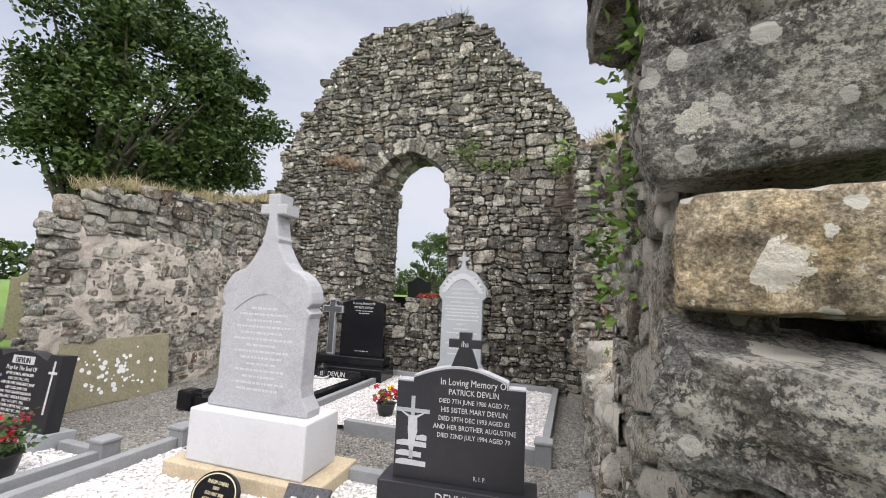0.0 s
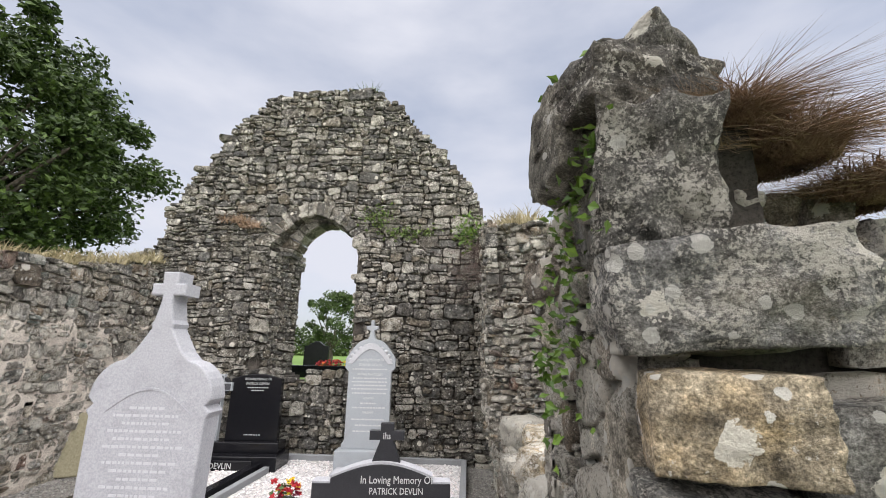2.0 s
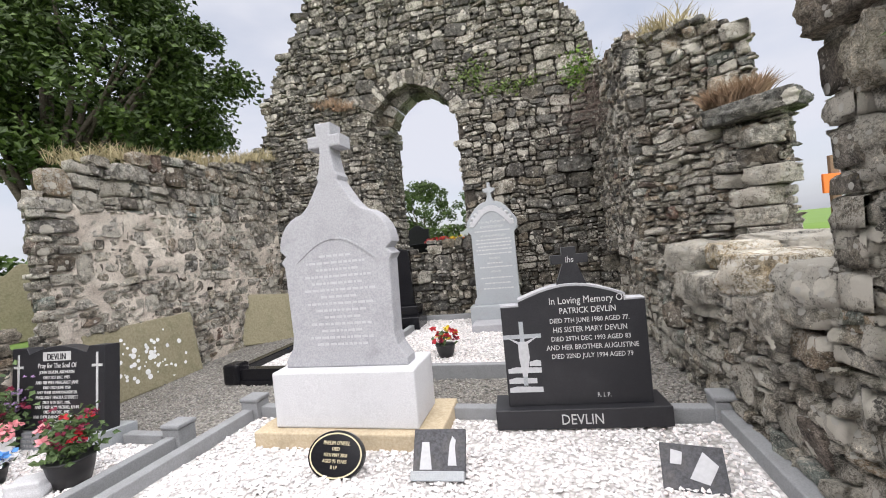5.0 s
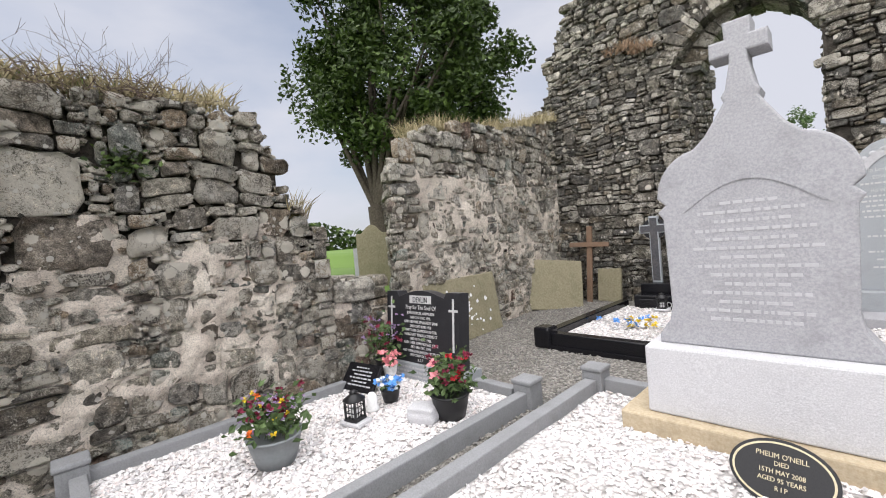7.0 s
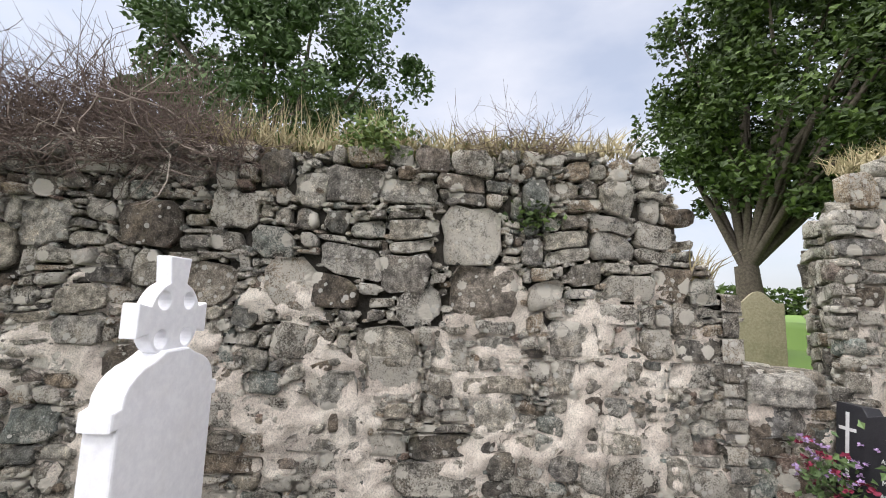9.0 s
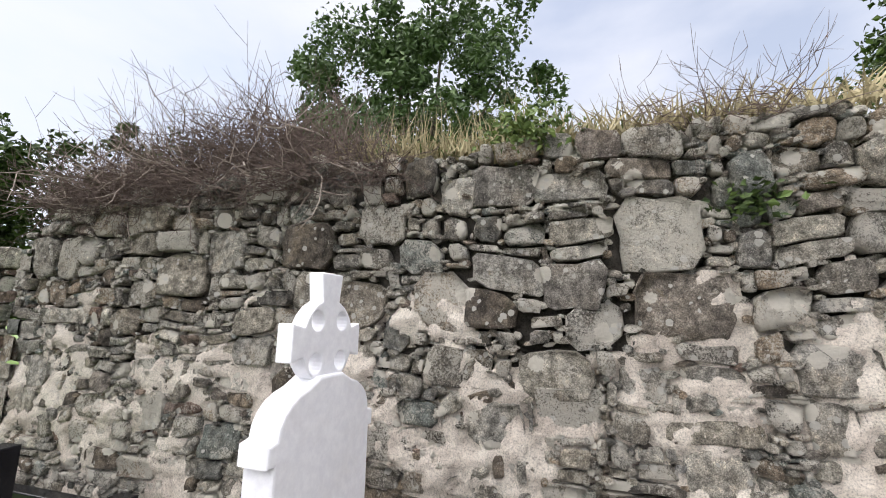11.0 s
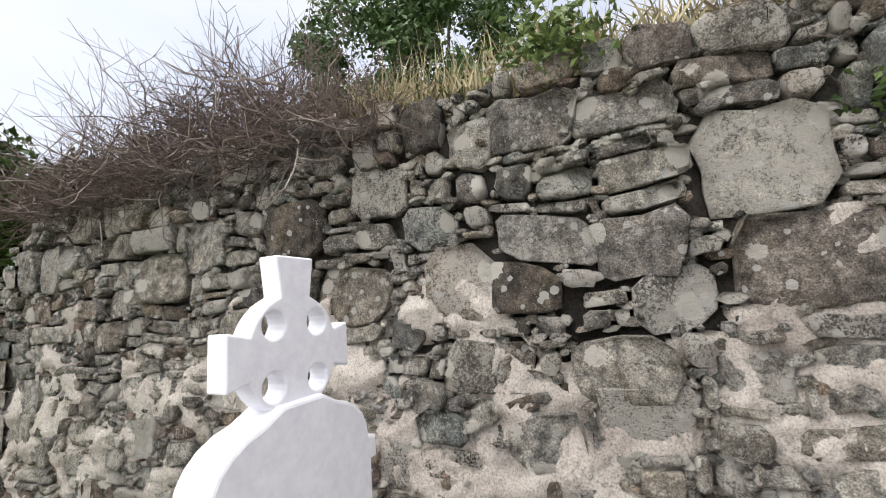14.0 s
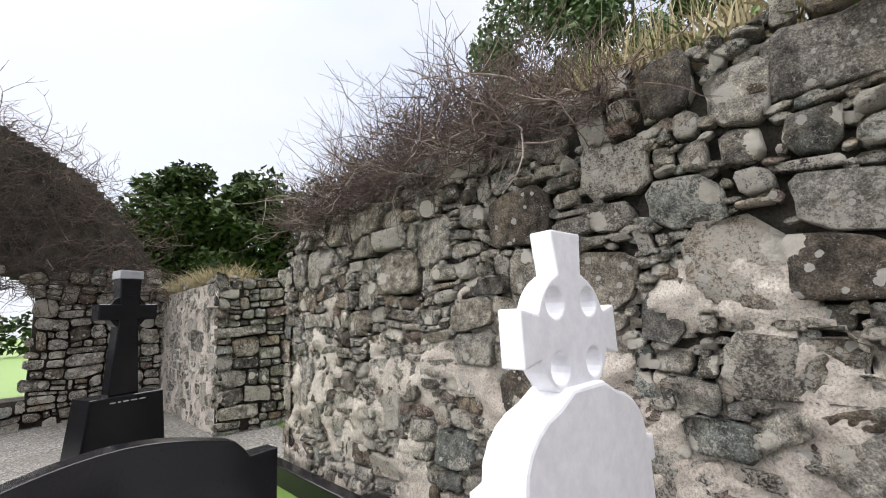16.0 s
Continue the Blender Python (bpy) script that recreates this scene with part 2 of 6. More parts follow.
LEAF = leaf_material("sycamore_leaves", (0.020, 0.037, 0.009), (0.085, 0.135, 0.024))
LEAF_PALE = leaf_material("ash_leaves", (0.05, 0.085, 0.03), (0.12, 0.18, 0.065))
IVY = leaf_material("ivy_leaves", (0.05, 0.10, 0.015), (0.19, 0.30, 0.04), 0.4)
FERN = leaf_material("green_weeds", (0.07, 0.11, 0.03), (0.20, 0.26, 0.07))
GRASS = leaf_material("lawn_grass", (0.09, 0.16, 0.03), (0.19, 0.28, 0.06), 0.8)
HAY = leaf_material("dry_grass", (0.24, 0.20, 0.11), (0.50, 0.44, 0.28), 0.9)
HAY_BROWN = leaf_material("brown_dead_grass", (0.19, 0.125, 0.08), (0.42, 0.30, 0.20), 0.9)


def gravel_material(name, tones, scale, joint=0.35):
    m, n, l, b = material(name, 0.9, 0, 0.3)
    v = coords(n, l)
    vor = n.new("ShaderNodeTexVoronoi")
    vor.inputs["Scale"].default_value = scale
    l.new(v, vor.inputs["Vector"])
    sep = n.new("ShaderNodeSeparateColor")
    l.new(vor.outputs["Color"], sep.inputs["Color"])
    c = ramp(n, l, sep.outputs["Red"], [(i / (len(tones) - 1), t) for i, t in enumerate(tones)])
    c = mix(n, l, ramp(n, l, vor.outputs["Distance"], [(0.35, 0.0), (0.75, 1.0 - joint)]), c, (0.05, 0.045, 0.04))
    c = mix(n, l, ramp(n, l, noise_tex(n, l, v, 1.3, 4), [(0.45, 0.0), (0.75, 0.5)]), c, (0.13, 0.12, 0.10))
    l.new(c, b.inputs["Base Color"])
    inv = n.new("ShaderNodeMath")
    inv.operation = "SUBTRACT"
    inv.inputs[0].default_value = 1.0
    l.new(vor.outputs["Distance"], inv.inputs[1])
    bump(n, l, b, inv.outputs[0], 1.0, 0.018)
    return m


def pebble_material(name, tones):
    m, n, l, b = material(name, 0.85, 0, 0.3)
    c = ramp(n, l, island_random(n, l), [(i / (len(tones) - 1), t) for i, t in enumerate(tones)])
    c = mix(n, l, 0.5, c, ramp(n, l, noise_tex(n, l, coords(n, l), 120, 3), [(0.3, 0.6), (0.7, 1.2)]), "MULTIPLY")
    l.new(c, b.inputs["Base Color"])
    return m


GRAVEL = gravel_material("grey_gravel", [(0.30, 0.285, 0.26), (0.17, 0.165, 0.15), (0.38, 0.36, 0.33), (0.22, 0.21, 0.20)], 42)
CHIPS_BED = gravel_material("white_marble_chip_bed", [(0.62, 0.60, 0.59), (0.75, 0.72, 0.71), (0.5, 0.48, 0.47)], 34, 0.55)
CHIPS = pebble_material("white_marble_chips", [(0.68, 0.66, 0.66), (0.82, 0.79, 0.79), (0.55, 0.54, 0.55), (0.80, 0.72, 0.70), (0.84, 0.83, 0.83)])
PEBBLES = pebble_material("grey_pebbles", [(0.30, 0.29, 0.27), (0.16, 0.155, 0.15), (0.40, 0.38, 0.35), (0.24, 0.22, 0.20), (0.33, 0.31, 0.28)])

# ---------------------------------------------------------------- mesh helpers
RNG = random.Random(7)


def mesh_of(name, verts, faces, mat=None, smooth=True):
    me = bpy.data.meshes.new(name)
    me.from_pydata(verts, [], faces)
    if mat:
        me.materials.append(mat)
    if smooth:
        me.polygons.foreach_set("use_smooth", [True] * len(me.polygons))
    me.update()
    return me


def part(name, bm, mat, parent=None, label="", smooth=False):
    """Links a bmesh or a mesh as one object under a thing or a part."""
    if isinstance(bm, bmesh.types.BMesh):
        me = bpy.data.meshes.new(name)
        bm.normal_update()
        bm.to_mesh(me)
        bm.free()
        me.materials.append(mat)
    else:
        me = bm
        if mat and not me.materials:
            me.materials.append(mat)
    if smooth:
        me.polygons.foreach_set("use_smooth", [True] * len(me.polygons))
    ob = new(name, me)
    if parent:
        ob.parent = parent
    if label:
        ob["label"] = label
    return ob


def thing(name, place, label, category, group="", turn=0, lean=(0, 0)):
    e = new(name)
    e.empty_display_size = 0.2
    e.matrix_world = pose(*place, lean[0], lean[1], turn)
    return tagged(e, label, category, group)


def box(x0, x1, y0, y1, z0, z1, bevel=0.008, wobble=0.0, cuts=0):
    bm = bmesh.new()
    bmesh.ops.create_cube(bm, size=1, matrix=Matrix.Translation(((x0 + x1) / 2, (y0 + y1) / 2, (z0 + z1) / 2)) @ Matrix.Diagonal((x1 - x0, y1 - y0, z1 - z0, 1)))
    if bevel:
        bmesh.ops.bevel(bm, geom=bm.edges[:], offset=bevel, segments=2, affect="EDGES", profile=0.5)
    if cuts:
        bmesh.ops.subdivide_edges(bm, edges=bm.edges[:], cuts=cuts, use_grid_fill=True)
    if wobble:
        for v in bm.verts:
            v.co += noise.noise_vector(v.co * 6) * wobble
    return bm


def prism(profile, y0, y1, bevel=0.006):
    """A profile in x and z, pushed through from y0 to y1."""
    bm = bmesh.new()
    vs = [bm.verts.new((x, y0, z)) for x, z in profile]
    f = bm.faces.new(vs)
    r = bmesh.ops.extrude_face_region(bm, geom=[f])
    bmesh.ops.translate(bm, verts=[v for v in r["geom"] if isinstance(v, bmesh.types.BMVert)], vec=(0, y1 - y0, 0))
    bmesh.ops.recalc_face_normals(bm, faces=bm.faces[:])
    if bevel:
        rim = [e for e in bm.edges if abs(e.verts[0].co.y - e.verts[1].co.y) < 1e-6]
        bmesh.ops.bevel(bm, geom=rim, offset=bevel, segments=2, affect="EDGES", profile=0.5)
    return bm


def pierced(profile, holes, y0, y1):
    """A flat plate in x and z with round holes (x, z, radius) through it, from y0 to y1."""
    bm = bmesh.new()
    edges = []
    for loop in [profile] + [[(x + r * math.cos(2 * math.pi * i / 16), z + r * math.sin(2 * math.pi * i / 16)) for i in range(16)] for x, z, r in holes]:
        vs = [bm.verts.new((x, y0, z)) for x, z in loop]
        edges += [bm.edges.new((vs[i], vs[(i + 1) % len(vs)])) for i in range(len(vs))]
    bmesh.ops.triangle_fill(bm, edges=edges, use_beauty=True)
    filled = [f for f in bm.faces if any(math.hypot(f.calc_center_median().x - x, f.calc_center_median().z - z) < r * 0.97 for x, z, r in holes)]
    bmesh.ops.delete(bm, geom=filled, context="FACES")
    r = bmesh.ops.extrude_face_region(bm, geom=bm.faces[:])
    bmesh.ops.translate(bm, verts=[v for v in r["geom"] if isinstance(v, bmesh.types.BMVert)], vec=(0, y1 - y0, 0))
    bmesh.ops.recalc_face_normals(bm, faces=bm.faces[:])
    return bm


def lathe(rings, sides=16, tilt=0.0):
    """A turned body from (radius, height) rings."""
    verts, faces = [], []
    for r, z in rings:
        for i in range(sides):
            a = 2 * math.pi * i / sides
            verts.append((r * math.cos(a), r * math.sin(a), z))
    for k in range(len(rings) - 1):
        for i in range(sides):
            j = (i + 1) % sides
            faces.append((k * sides + i, k * sides + j, (k + 1) * sides + j, (k + 1) * sides + i))
    faces.append(tuple(reversed(range(sides))))
    faces.append(tuple((len(rings) - 1) * sides + i for i in range(sides)))
    return verts, faces


def lettering(parent, text, x, z, size, y=-0.003, mat=None, name="lettering", align="CENTER", depth=0.002, shear=0.0):
    cu = bpy.data.curves.new(name, "FONT")
    cu.body, cu.size, cu.align_x, cu.extrude, cu.resolution_u, cu.shear = text, size, align, depth, 2, shear
    tmp = bpy.data.objects.new(name, cu)
    me = bpy.data.meshes.new_from_object(tmp)
    bpy.data.objects.remove(tmp)
    me.transform(pose(x, y, z, 90, 0, 0) @ Matrix.Diagonal((0.84, 1, 1, 1)))
    me.materials.clear()
    return part(name, me, mat or LETTER, parent)


def arc(x0, z0, x1, z1, rise, n=10):
    """Points of a segmental arch from one springing to the other."""
    return [(x0 + (x1 - x0) * i / n, z0 + (z1 - z0) * i / n + rise * math.sin(math.pi * i / n)) for i in range(n + 1)]


# ---------------------------------------------------------------- rubble walls
def warp(u, z, seed):
    a = noise.noise_vector(Vector((u * 1.9, z * 1.9, seed)))
    b = noise.noise_vector(Vector((u * 5.5, z * 5.5, seed + 9)))
    return 0.055 * a.x + 0.022 * b.x, 0.065 * a.y + 0.026 * b.y


def cells(width, height, size, rng, aspect=1.6, seed=1, set_stones=()):
    """Roughly coursed random rubble: a face split again and again into uneven oblongs of mixed size, with bent joints and
    broken corners. set_stones are oblongs (u0, z0, u1, z1) laid first, round which the others are cut."""
    chunks = []
    z = -0.08
    while z < height + 0.1:
        h = size * rng.uniform(1.7, 3.4)
        u = -rng.random() * size * 3
        while u < width + 0.1:
            w = size * rng.uniform(2.6, 6.0)
            chunks.append((u, z, u + w, z + h))
            u += w
        z += h
    fixed = []
    for u0, z0, u1, z1 in set_stones:
        du, dz = warp((u0 + u1) / 2, (z0 + z1) / 2, seed)
        fixed.append((u0 - du - 0.015, z0 - dz - 0.015, u1 - du + 0.015, z1 - dz + 0.015))
    rects = []
    while chunks:
        u0, z0, u1, z1 = chunks.pop()
        tall = size * rng.choice((0.42, 0.55, 0.7, 0.85, 1.0, 1.2, 1.5, 1.9))
        long = tall * aspect * rng.uniform(0.6, 1.35)
        w, h = u1 - u0, z1 - z0
        if w <= long * 1.3 and h <= tall * 1.3:
            pieces = [(u0, z0, u1, z1)]
            for a0, b0, a1, b1 in fixed:
                cut = []
                for p0, q0, p1, q1 in pieces:
                    if a0 < p1 and p0 < a1 and b0 < q1 and q0 < b1:
                        lo, hi = max(p0, a0), min(p1, a1)
                        cut += [(p0, q0, lo, q1), (hi, q0, p1, q1), (lo, q0, hi, min(q1, b0)), (lo, max(q0, b1), hi, q1)]
                    else:
                        cut.append((p0, q0, p1, q1))
                pieces = cut
            rects += [q for q in pieces if q[2] - q[0] > max(0.035, 0.42 * (q[3] - q[1])) and q[3] - q[1] > 0.025]
        elif h / tall > w / long:
            c = z0 + h * rng.uniform(0.28, 0.72)
            chunks += [(u0, z0, u1, c), (u0, c, u1, z1)]
        else:
            c = u0 + w * rng.uniform(0.28, 0.72)
            chunks += [(u0, z0, c, z1), (c, z0, u1, z1)]
    out = []
    for u0, z0, u1, z1 in rects + fixed:
        corner = [(u0, z0), (u1, z0), (u1, z1), (u0, z1)]
        slack = min(u1 - u0, z1 - z0)
        turn = rng.gauss(0, 0.055)
        cu, cz = (u0 + u1) / 2, (z0 + z1) / 2
        q = []
        for k in range(4):
            a, b, d = (np.array(corner[(k + j) % 4]) for j in (0, 1, 3))
            ca, cb = slack * rng.uniform(0.08, 0.34), slack * rng.uniform(0.08, 0.34)
            ea, eb = (d - a) / np.linalg.norm(d - a), (b - a) / np.linalg.norm(b - a)
            mid = (a + b) / 2 + np.array([rng.uniform(-.05, .05), rng.uniform(-.05, .05)]) * slack
            q += [a + ea * ca, a + eb * cb, mid]
        pts = []
        for u, z in q:
            u, z = cu + (u - cu) * math.cos(turn) - (z - cz) * math.sin(turn), cz + (u - cu) * math.sin(turn) + (z - cz) * math.cos(turn)
            du, dz = warp(u, z, seed)
            pts.append((min(max(u + du, -0.05), width + 0.05), z + dz))
        q = np.array(pts)
        if np.ptp(q[:, 0]) > 0.03 and np.ptp(q[:, 1]) > 0.025:
            out.append(q)
    return out


def stone_shape(poly, rng, gap, proud, back=0.10):
    """A broken-faced stone over a polygon; local u, z and outward depth. Vertices about its centre, faces, and the centre."""
    c = poly.mean(0)
    p = poly - c
    span = np.abs(p).max(0)
    ring = p * np.maximum(0.55, 1 - gap / np.maximum(span, 0.02))
    off = Vector((rng.random() * 50, rng.random() * 50, 0))
    tilt = (rng.gauss(0, .10), rng.gauss(0, .10))
    big = max(span)
    chip = (proud * rng.uniform(0.55, 1.3), rng.uniform(-1, 1) * proud / big * 1.3, rng.uniform(-1, 1) * proud / big * 1.3)
    verts, faces = [], []
    soft = rng.uniform(0.88, 0.95)
    levels = ((0.90, -back), (1.0, -0.012), (0.985, proud * 0.6), (soft, proud * 0.93), (0.66, proud), (0.33, proud))
    for s, d in levels:
        for r in ring:
            w = noise.noise(Vector((r[0] * 11, r[1] * 11, s * 1.5)) + off)
            x, z = r * s * (1 + 0.09 * w)
            if d > 0:
                d1 = d + proud * (0.45 * noise.noise(Vector((x * 14, z * 14, 3)) + off) + 0.30 * noise.noise(Vector((x * 34, z * 34, 7)) + off)) + tilt[0] * x + tilt[1] * z
                d1 = min(d1, chip[0] + chip[1] * x + chip[2] * z) if s < 0.97 else d1
            else:
                d1 = d
            verts.append((x, z, d1))
    n = len(ring)
    verts.append((0, 0, min(proud * (1.0 + 0.25 * rng.uniform(-1, 1)), chip[0])))
    last = len(levels) - 1
    for k in range(last):
        for i in range(n):
            j = (i + 1) % n
            faces.append((k * n + i, k * n + j, (k + 1) * n + j, (k + 1) * n + i))
    for i in range(n):
        faces.append((last * n + i, last * n + (i + 1) % n, (last + 1) * n))
    return verts, faces, c


def rubble(wall, origin, along, inside, width, height, size, mat, seed, proud=(0.018, 0.045), gap=0.010, keep=300, near=None, flip=False, mat_at=None, proud_at=None, chips=0.0, aspect=1.6, set_stones=()):
    """Lays stones over one face of a wall. The face stands upright: origin, and its direction along in the plan; it looks to the right
    of that direction, or to the left with flip. The stones nearest to the plan point near are parts, the rest is joined."""
    rng = random.Random(seed)
    U = Vector((*along, 0)).normalized()
    N = Vector((U.y, -U.x, 0)) * (-1 if flip else 1)
    O, Z = Vector(origin), Vector((0, 0, 1))
    laid = []
    polys = cells(width, height, size, rng, aspect, seed, set_stones)
    for poly in polys:
        c = poly.mean(0)
        if not inside(c[0], c[1]):
            continue
        pr = rng.uniform(*proud) * (proud_at(c[0], c[1]) if proud_at else 1)
        verts, faces, c = stone_shape(poly, rng, gap * rng.uniform(0.6, 1.8), pr)
        if flip:
            faces = [f[::-1] for f in faces]
        place = O + U * c[0] + Z * c[1] + N * rng.uniform(-0.012, 0.012)
        laid.append((place, [tuple(U * v[0] + Z * v[1] + N * v[2]) for v in verts], [f[::-1] for f in faces], mat_at(c[0], c[1], rng) if mat_at else mat))
    chips_v, chips_f = [], []
    if chips:
        for poly in polys:
            for k in range(0, len(poly), 3):
                if rng.random() > chips or not inside(poly[k][0], poly[k][1]):
                    continue
                w, h = rng.uniform(0.018, 0.055), rng.uniform(0.012, 0.028)
                ang = rng.uniform(-.4, .4)
                small = np.array([(w * math.cos(a) * rng.uniform(.7, 1.1), h * math.sin(a) * rng.uniform(.7, 1.1)) for a in np.linspace(0, 6.28, 7)[:-1]])
                small = small @ np.array([[math.cos(ang), math.sin(ang)], [-math.sin(ang), math.cos(ang)]]) + poly[k]
                vs, fs, c = stone_shape(small, rng, 0.0, rng.uniform(.008, .022), 0.05)
                place = O + U * c[0] + Z * c[1] + N * rng.uniform(-0.02, 0.03)
                b = len(chips_v)
                chips_v += [tuple(place + U * v[0] + Z * v[1] + N * v[2]) for v in vs]
                chips_f += [tuple(b + i for i in (f if flip else f[::-1])) for f in fs]
        tagged(part("chinking", mesh_of("chinking", chips_v, chips_f, mat), None, wall), kind="stuff")
    if near:
        laid.sort(key=lambda s: (s[0].xy - Vector(near)).length + 0.3 * abs(s[0].z - 1.3))
    for place, verts, faces, m in laid[:keep]:
        ob = new("stone", mesh_of("stone", verts, faces, m))
        ob.location = place
        ob.parent = wall
    rest = {}
    for place, verts, faces, m in laid[keep:]:
        V, F = rest.setdefault(m.name, ([], []))
        b = len(V)
        V += [tuple(place + Vector(v)) for v in verts]
        F += [tuple(i + b for i in f) for f in faces]
    for mname, (V, F) in rest.items():
        ob = part("stonework", mesh_of("stonework", V, F, bpy.data.materials[mname]), None, wall)
        tagged(ob, kind="stuff")
    return laid


def mortar_sheet(wall, origin, along, inside, width, height, depth, mat, flip=False, step=0.045):
    """The bed of mortar between the stones: a sheet with an uneven face; depth(u, z) is how far it stands behind the face."""
    U = Vector((*along, 0)).normalized()
    N = Vector((U.y, -U.x, 0)) * (-1 if flip else 1)
    O = Vector(origin)
    nu, nz = int(width / step) + 1, int(height / step) + 1
    idx, verts, faces = {}, [], []

    def vert(i, k):
        if (i, k) not in idx:
            u, z = i * step, k * step
            p = O + U * u + Vector((0, 0, z))
            w = 0.55 * noise.noise(p * 7.0) + 0.45 * noise.noise(p * 17.0) + 0.45 * noise.noise(p * 39.0)
            idx[i, k] = len(verts)
            verts.append(tuple(p + N * (-depth(u, z) + 0.034 * w)))
        return idx[i, k]

    for i in range(nu):
        for k in range(nz):
            u, z = (i + .5) * step, (k + .5) * step
            if inside(u, z):
                f = (vert(i, k), vert(i + 1, k), vert(i + 1, k + 1), vert(i, k + 1))
                faces.append(f if not flip else f[::-1])
    return part("mortar", mesh_of("mortar", verts, faces, mat), None, wall)


def wall_core(name, origin, along, columns, thick, mat, label, category="wall", flip=False, set_back=0.09):
    """The solid heart of a wall: columns of (u0, u1, z0, z1) behind its face."""
    U = Vector((*along, 0)).normalized()
    N = Vector((U.y, -U.x, 0)) * (-1 if flip else 1)
    O = Vector(origin)
    V, F = [], []
    for u0, u1, z0, z1 in columns:
        if z1 - z0 < 0.02:
            continue
        b = len(V)
        for d in (-set_back, -thick):
            for u, z in ((u0, z0), (u1, z0), (u1, z1), (u0, z1)):
                V.append(tuple(O + U * u + Vector((0, 0, z)) + N * d))
        fs = [(0, 1, 2, 3), (7, 6, 5, 4), (0, 4, 5, 1), (1, 5, 6, 2), (2, 6, 7, 3), (3, 7, 4, 0)]
        F += [tuple(b + i for i in (f if not flip else f[::-1])) for f in fs]
    ob = part(name, mesh_of(name, V, F, mat, False), None)
    return tagged(ob, label, category, kind="structure")


def between(points):
    xs, zs = zip(*points)
    return lambda u: float(np.interp(u, xs, zs))

# ---------------------------------------------------------------- ground
def ground_height(x, y):
    """Gravel level inside the church; the graveyard outside lies higher."""
    inside_x = -5.95 < x < 0.95
    if inside_x and -8.0 < y < 9.3:
        return 0.0
    h = 0.0
    if y >= 9.3:
        h = 1.12 * min(1, (y - 9.3) / 0.5)
    if x <= -5.95:
        h = max(h, 0.62 * min(1, (-5.95 - x) / 0.5))
    if x >= 0.95:
        h = max(h, 0.55 * min(1, (x - 0.95) / 0.5))
    far = math.hypot(x + 2.5, y - 2)
    return h + 0.06 * noise.noise(Vector((x * .3, y * .3, 0))) * min(1, h) - 0.002 * max(0, far - 30)


def grid_sheet(name, xs, ys, zfun, mat):
    V = [(x, y, zfun(x, y)) for y in ys for x in xs]
    nx = len(xs)
    F = [(j * nx + i, j * nx + i + 1, (j + 1) * nx + i + 1, (j + 1) * nx + i) for j in range(len(ys) - 1) for i in range(nx - 1)]
    return part(name, mesh_of(name, V, F, mat), None)


def steps(inner0, inner1, step, outer):
    mid = list(np.arange(inner0, inner1 + 1e-6, step))
    grow = [0.6, 1.5, 3, 6, 12, 25, 50, 110, 240, 500, 1000]
    return [inner0 - g for g in reversed(grow)] + mid + [inner1 + g for g in grow]


ground = grid_sheet("ground", steps(-14, 8, 0.25, 0), steps(-12, 22, 0.25, 0), lambda x, y: ground_height(x, y) - 0.02, GRASS)
tagged(ground, "mown green graveyard lawn round the ruin", "ground", kind="structure")
floor = grid_sheet("floor", list(np.arange(-5.9, 0.96, 0.15)), list(np.arange(-8.0, 9.31, 0.15)), lambda x, y: 0.012 * noise.noise(Vector((x * 1.3, y * 1.3, 2))), GRAVEL)
tagged(floor, "grey gravel covering the floor of the roofless church", "floor", kind="structure")


def pebbles(name, areas, count, size, mat, z, parent, flatness=0.6, seed=3):
    """Loose chips strewn over plan rectangles, joined into one mesh."""
    rng = random.Random(seed)
    octa = [(1, 0, 0), (0, 1, 0), (-1, 0, 0), (0, -1, 0), (0, 0, 1), (0, 0, -1)]
    tri = [(0, 1, 4), (1, 2, 4), (2, 3, 4), (3, 0, 4), (1, 0, 5), (2, 1, 5), (3, 2, 5), (0, 3, 5)]
    V, F = [], []
    sizes = [(x1 - x0) * (y1 - y0) for x0, x1, y0, y1 in areas]
    for (x0, x1, y0, y1), a in zip(areas, sizes):
        for _ in range(int(count * a / sum(sizes))):
            x, y, s = rng.uniform(x0, x1), rng.uniform(y0, y1), size * rng.uniform(0.5, 1.3)
            m = pose(x, y, z + s * 0.12 + rng.uniform(-.004, .006), rng.uniform(-25, 25), rng.uniform(-25, 25), rng.uniform(0, 360))
            b = len(V)
            ax, ay, az = s * rng.uniform(.6, 1.1), s * rng.uniform(.5, .8), s * flatness * rng.uniform(.6, 1.1)
            V += [tuple(m @ Vector((p[0] * ax * .6 + rng.uniform(-.15, .15) * s, p[1] * ay * .6 + rng.uniform(-.15, .15) * s, p[2] * az * .6))) for p in octa]
            F += [tuple(b + i for i in t) for t in tri]
    ob = part(name, mesh_of(name, V, F, mat, False), None, parent)
    return tagged(ob, kind="stuff")


# ---------------------------------------------------------------- the east gable with its window
GX, GY = -6.3, 9.0
gable_top = between([(0, 3.4), (0.5, 3.6), (0.56, 4.35), (1.1, 5.2), (1.6, 5.95), (2.3, 6.62), (2.9, 6.75), (4.2, 6.82), (4.85, 6.35), (5.5, 5.6), (6.05, 5.0), (6.42, 4.3), (6.5, 3.6), (7.3, 3.2)])
W_L, W_R, W_SILL, W_SPRING, W_TOP = 2.58, 4.22, 1.50, 3.45, 4.16


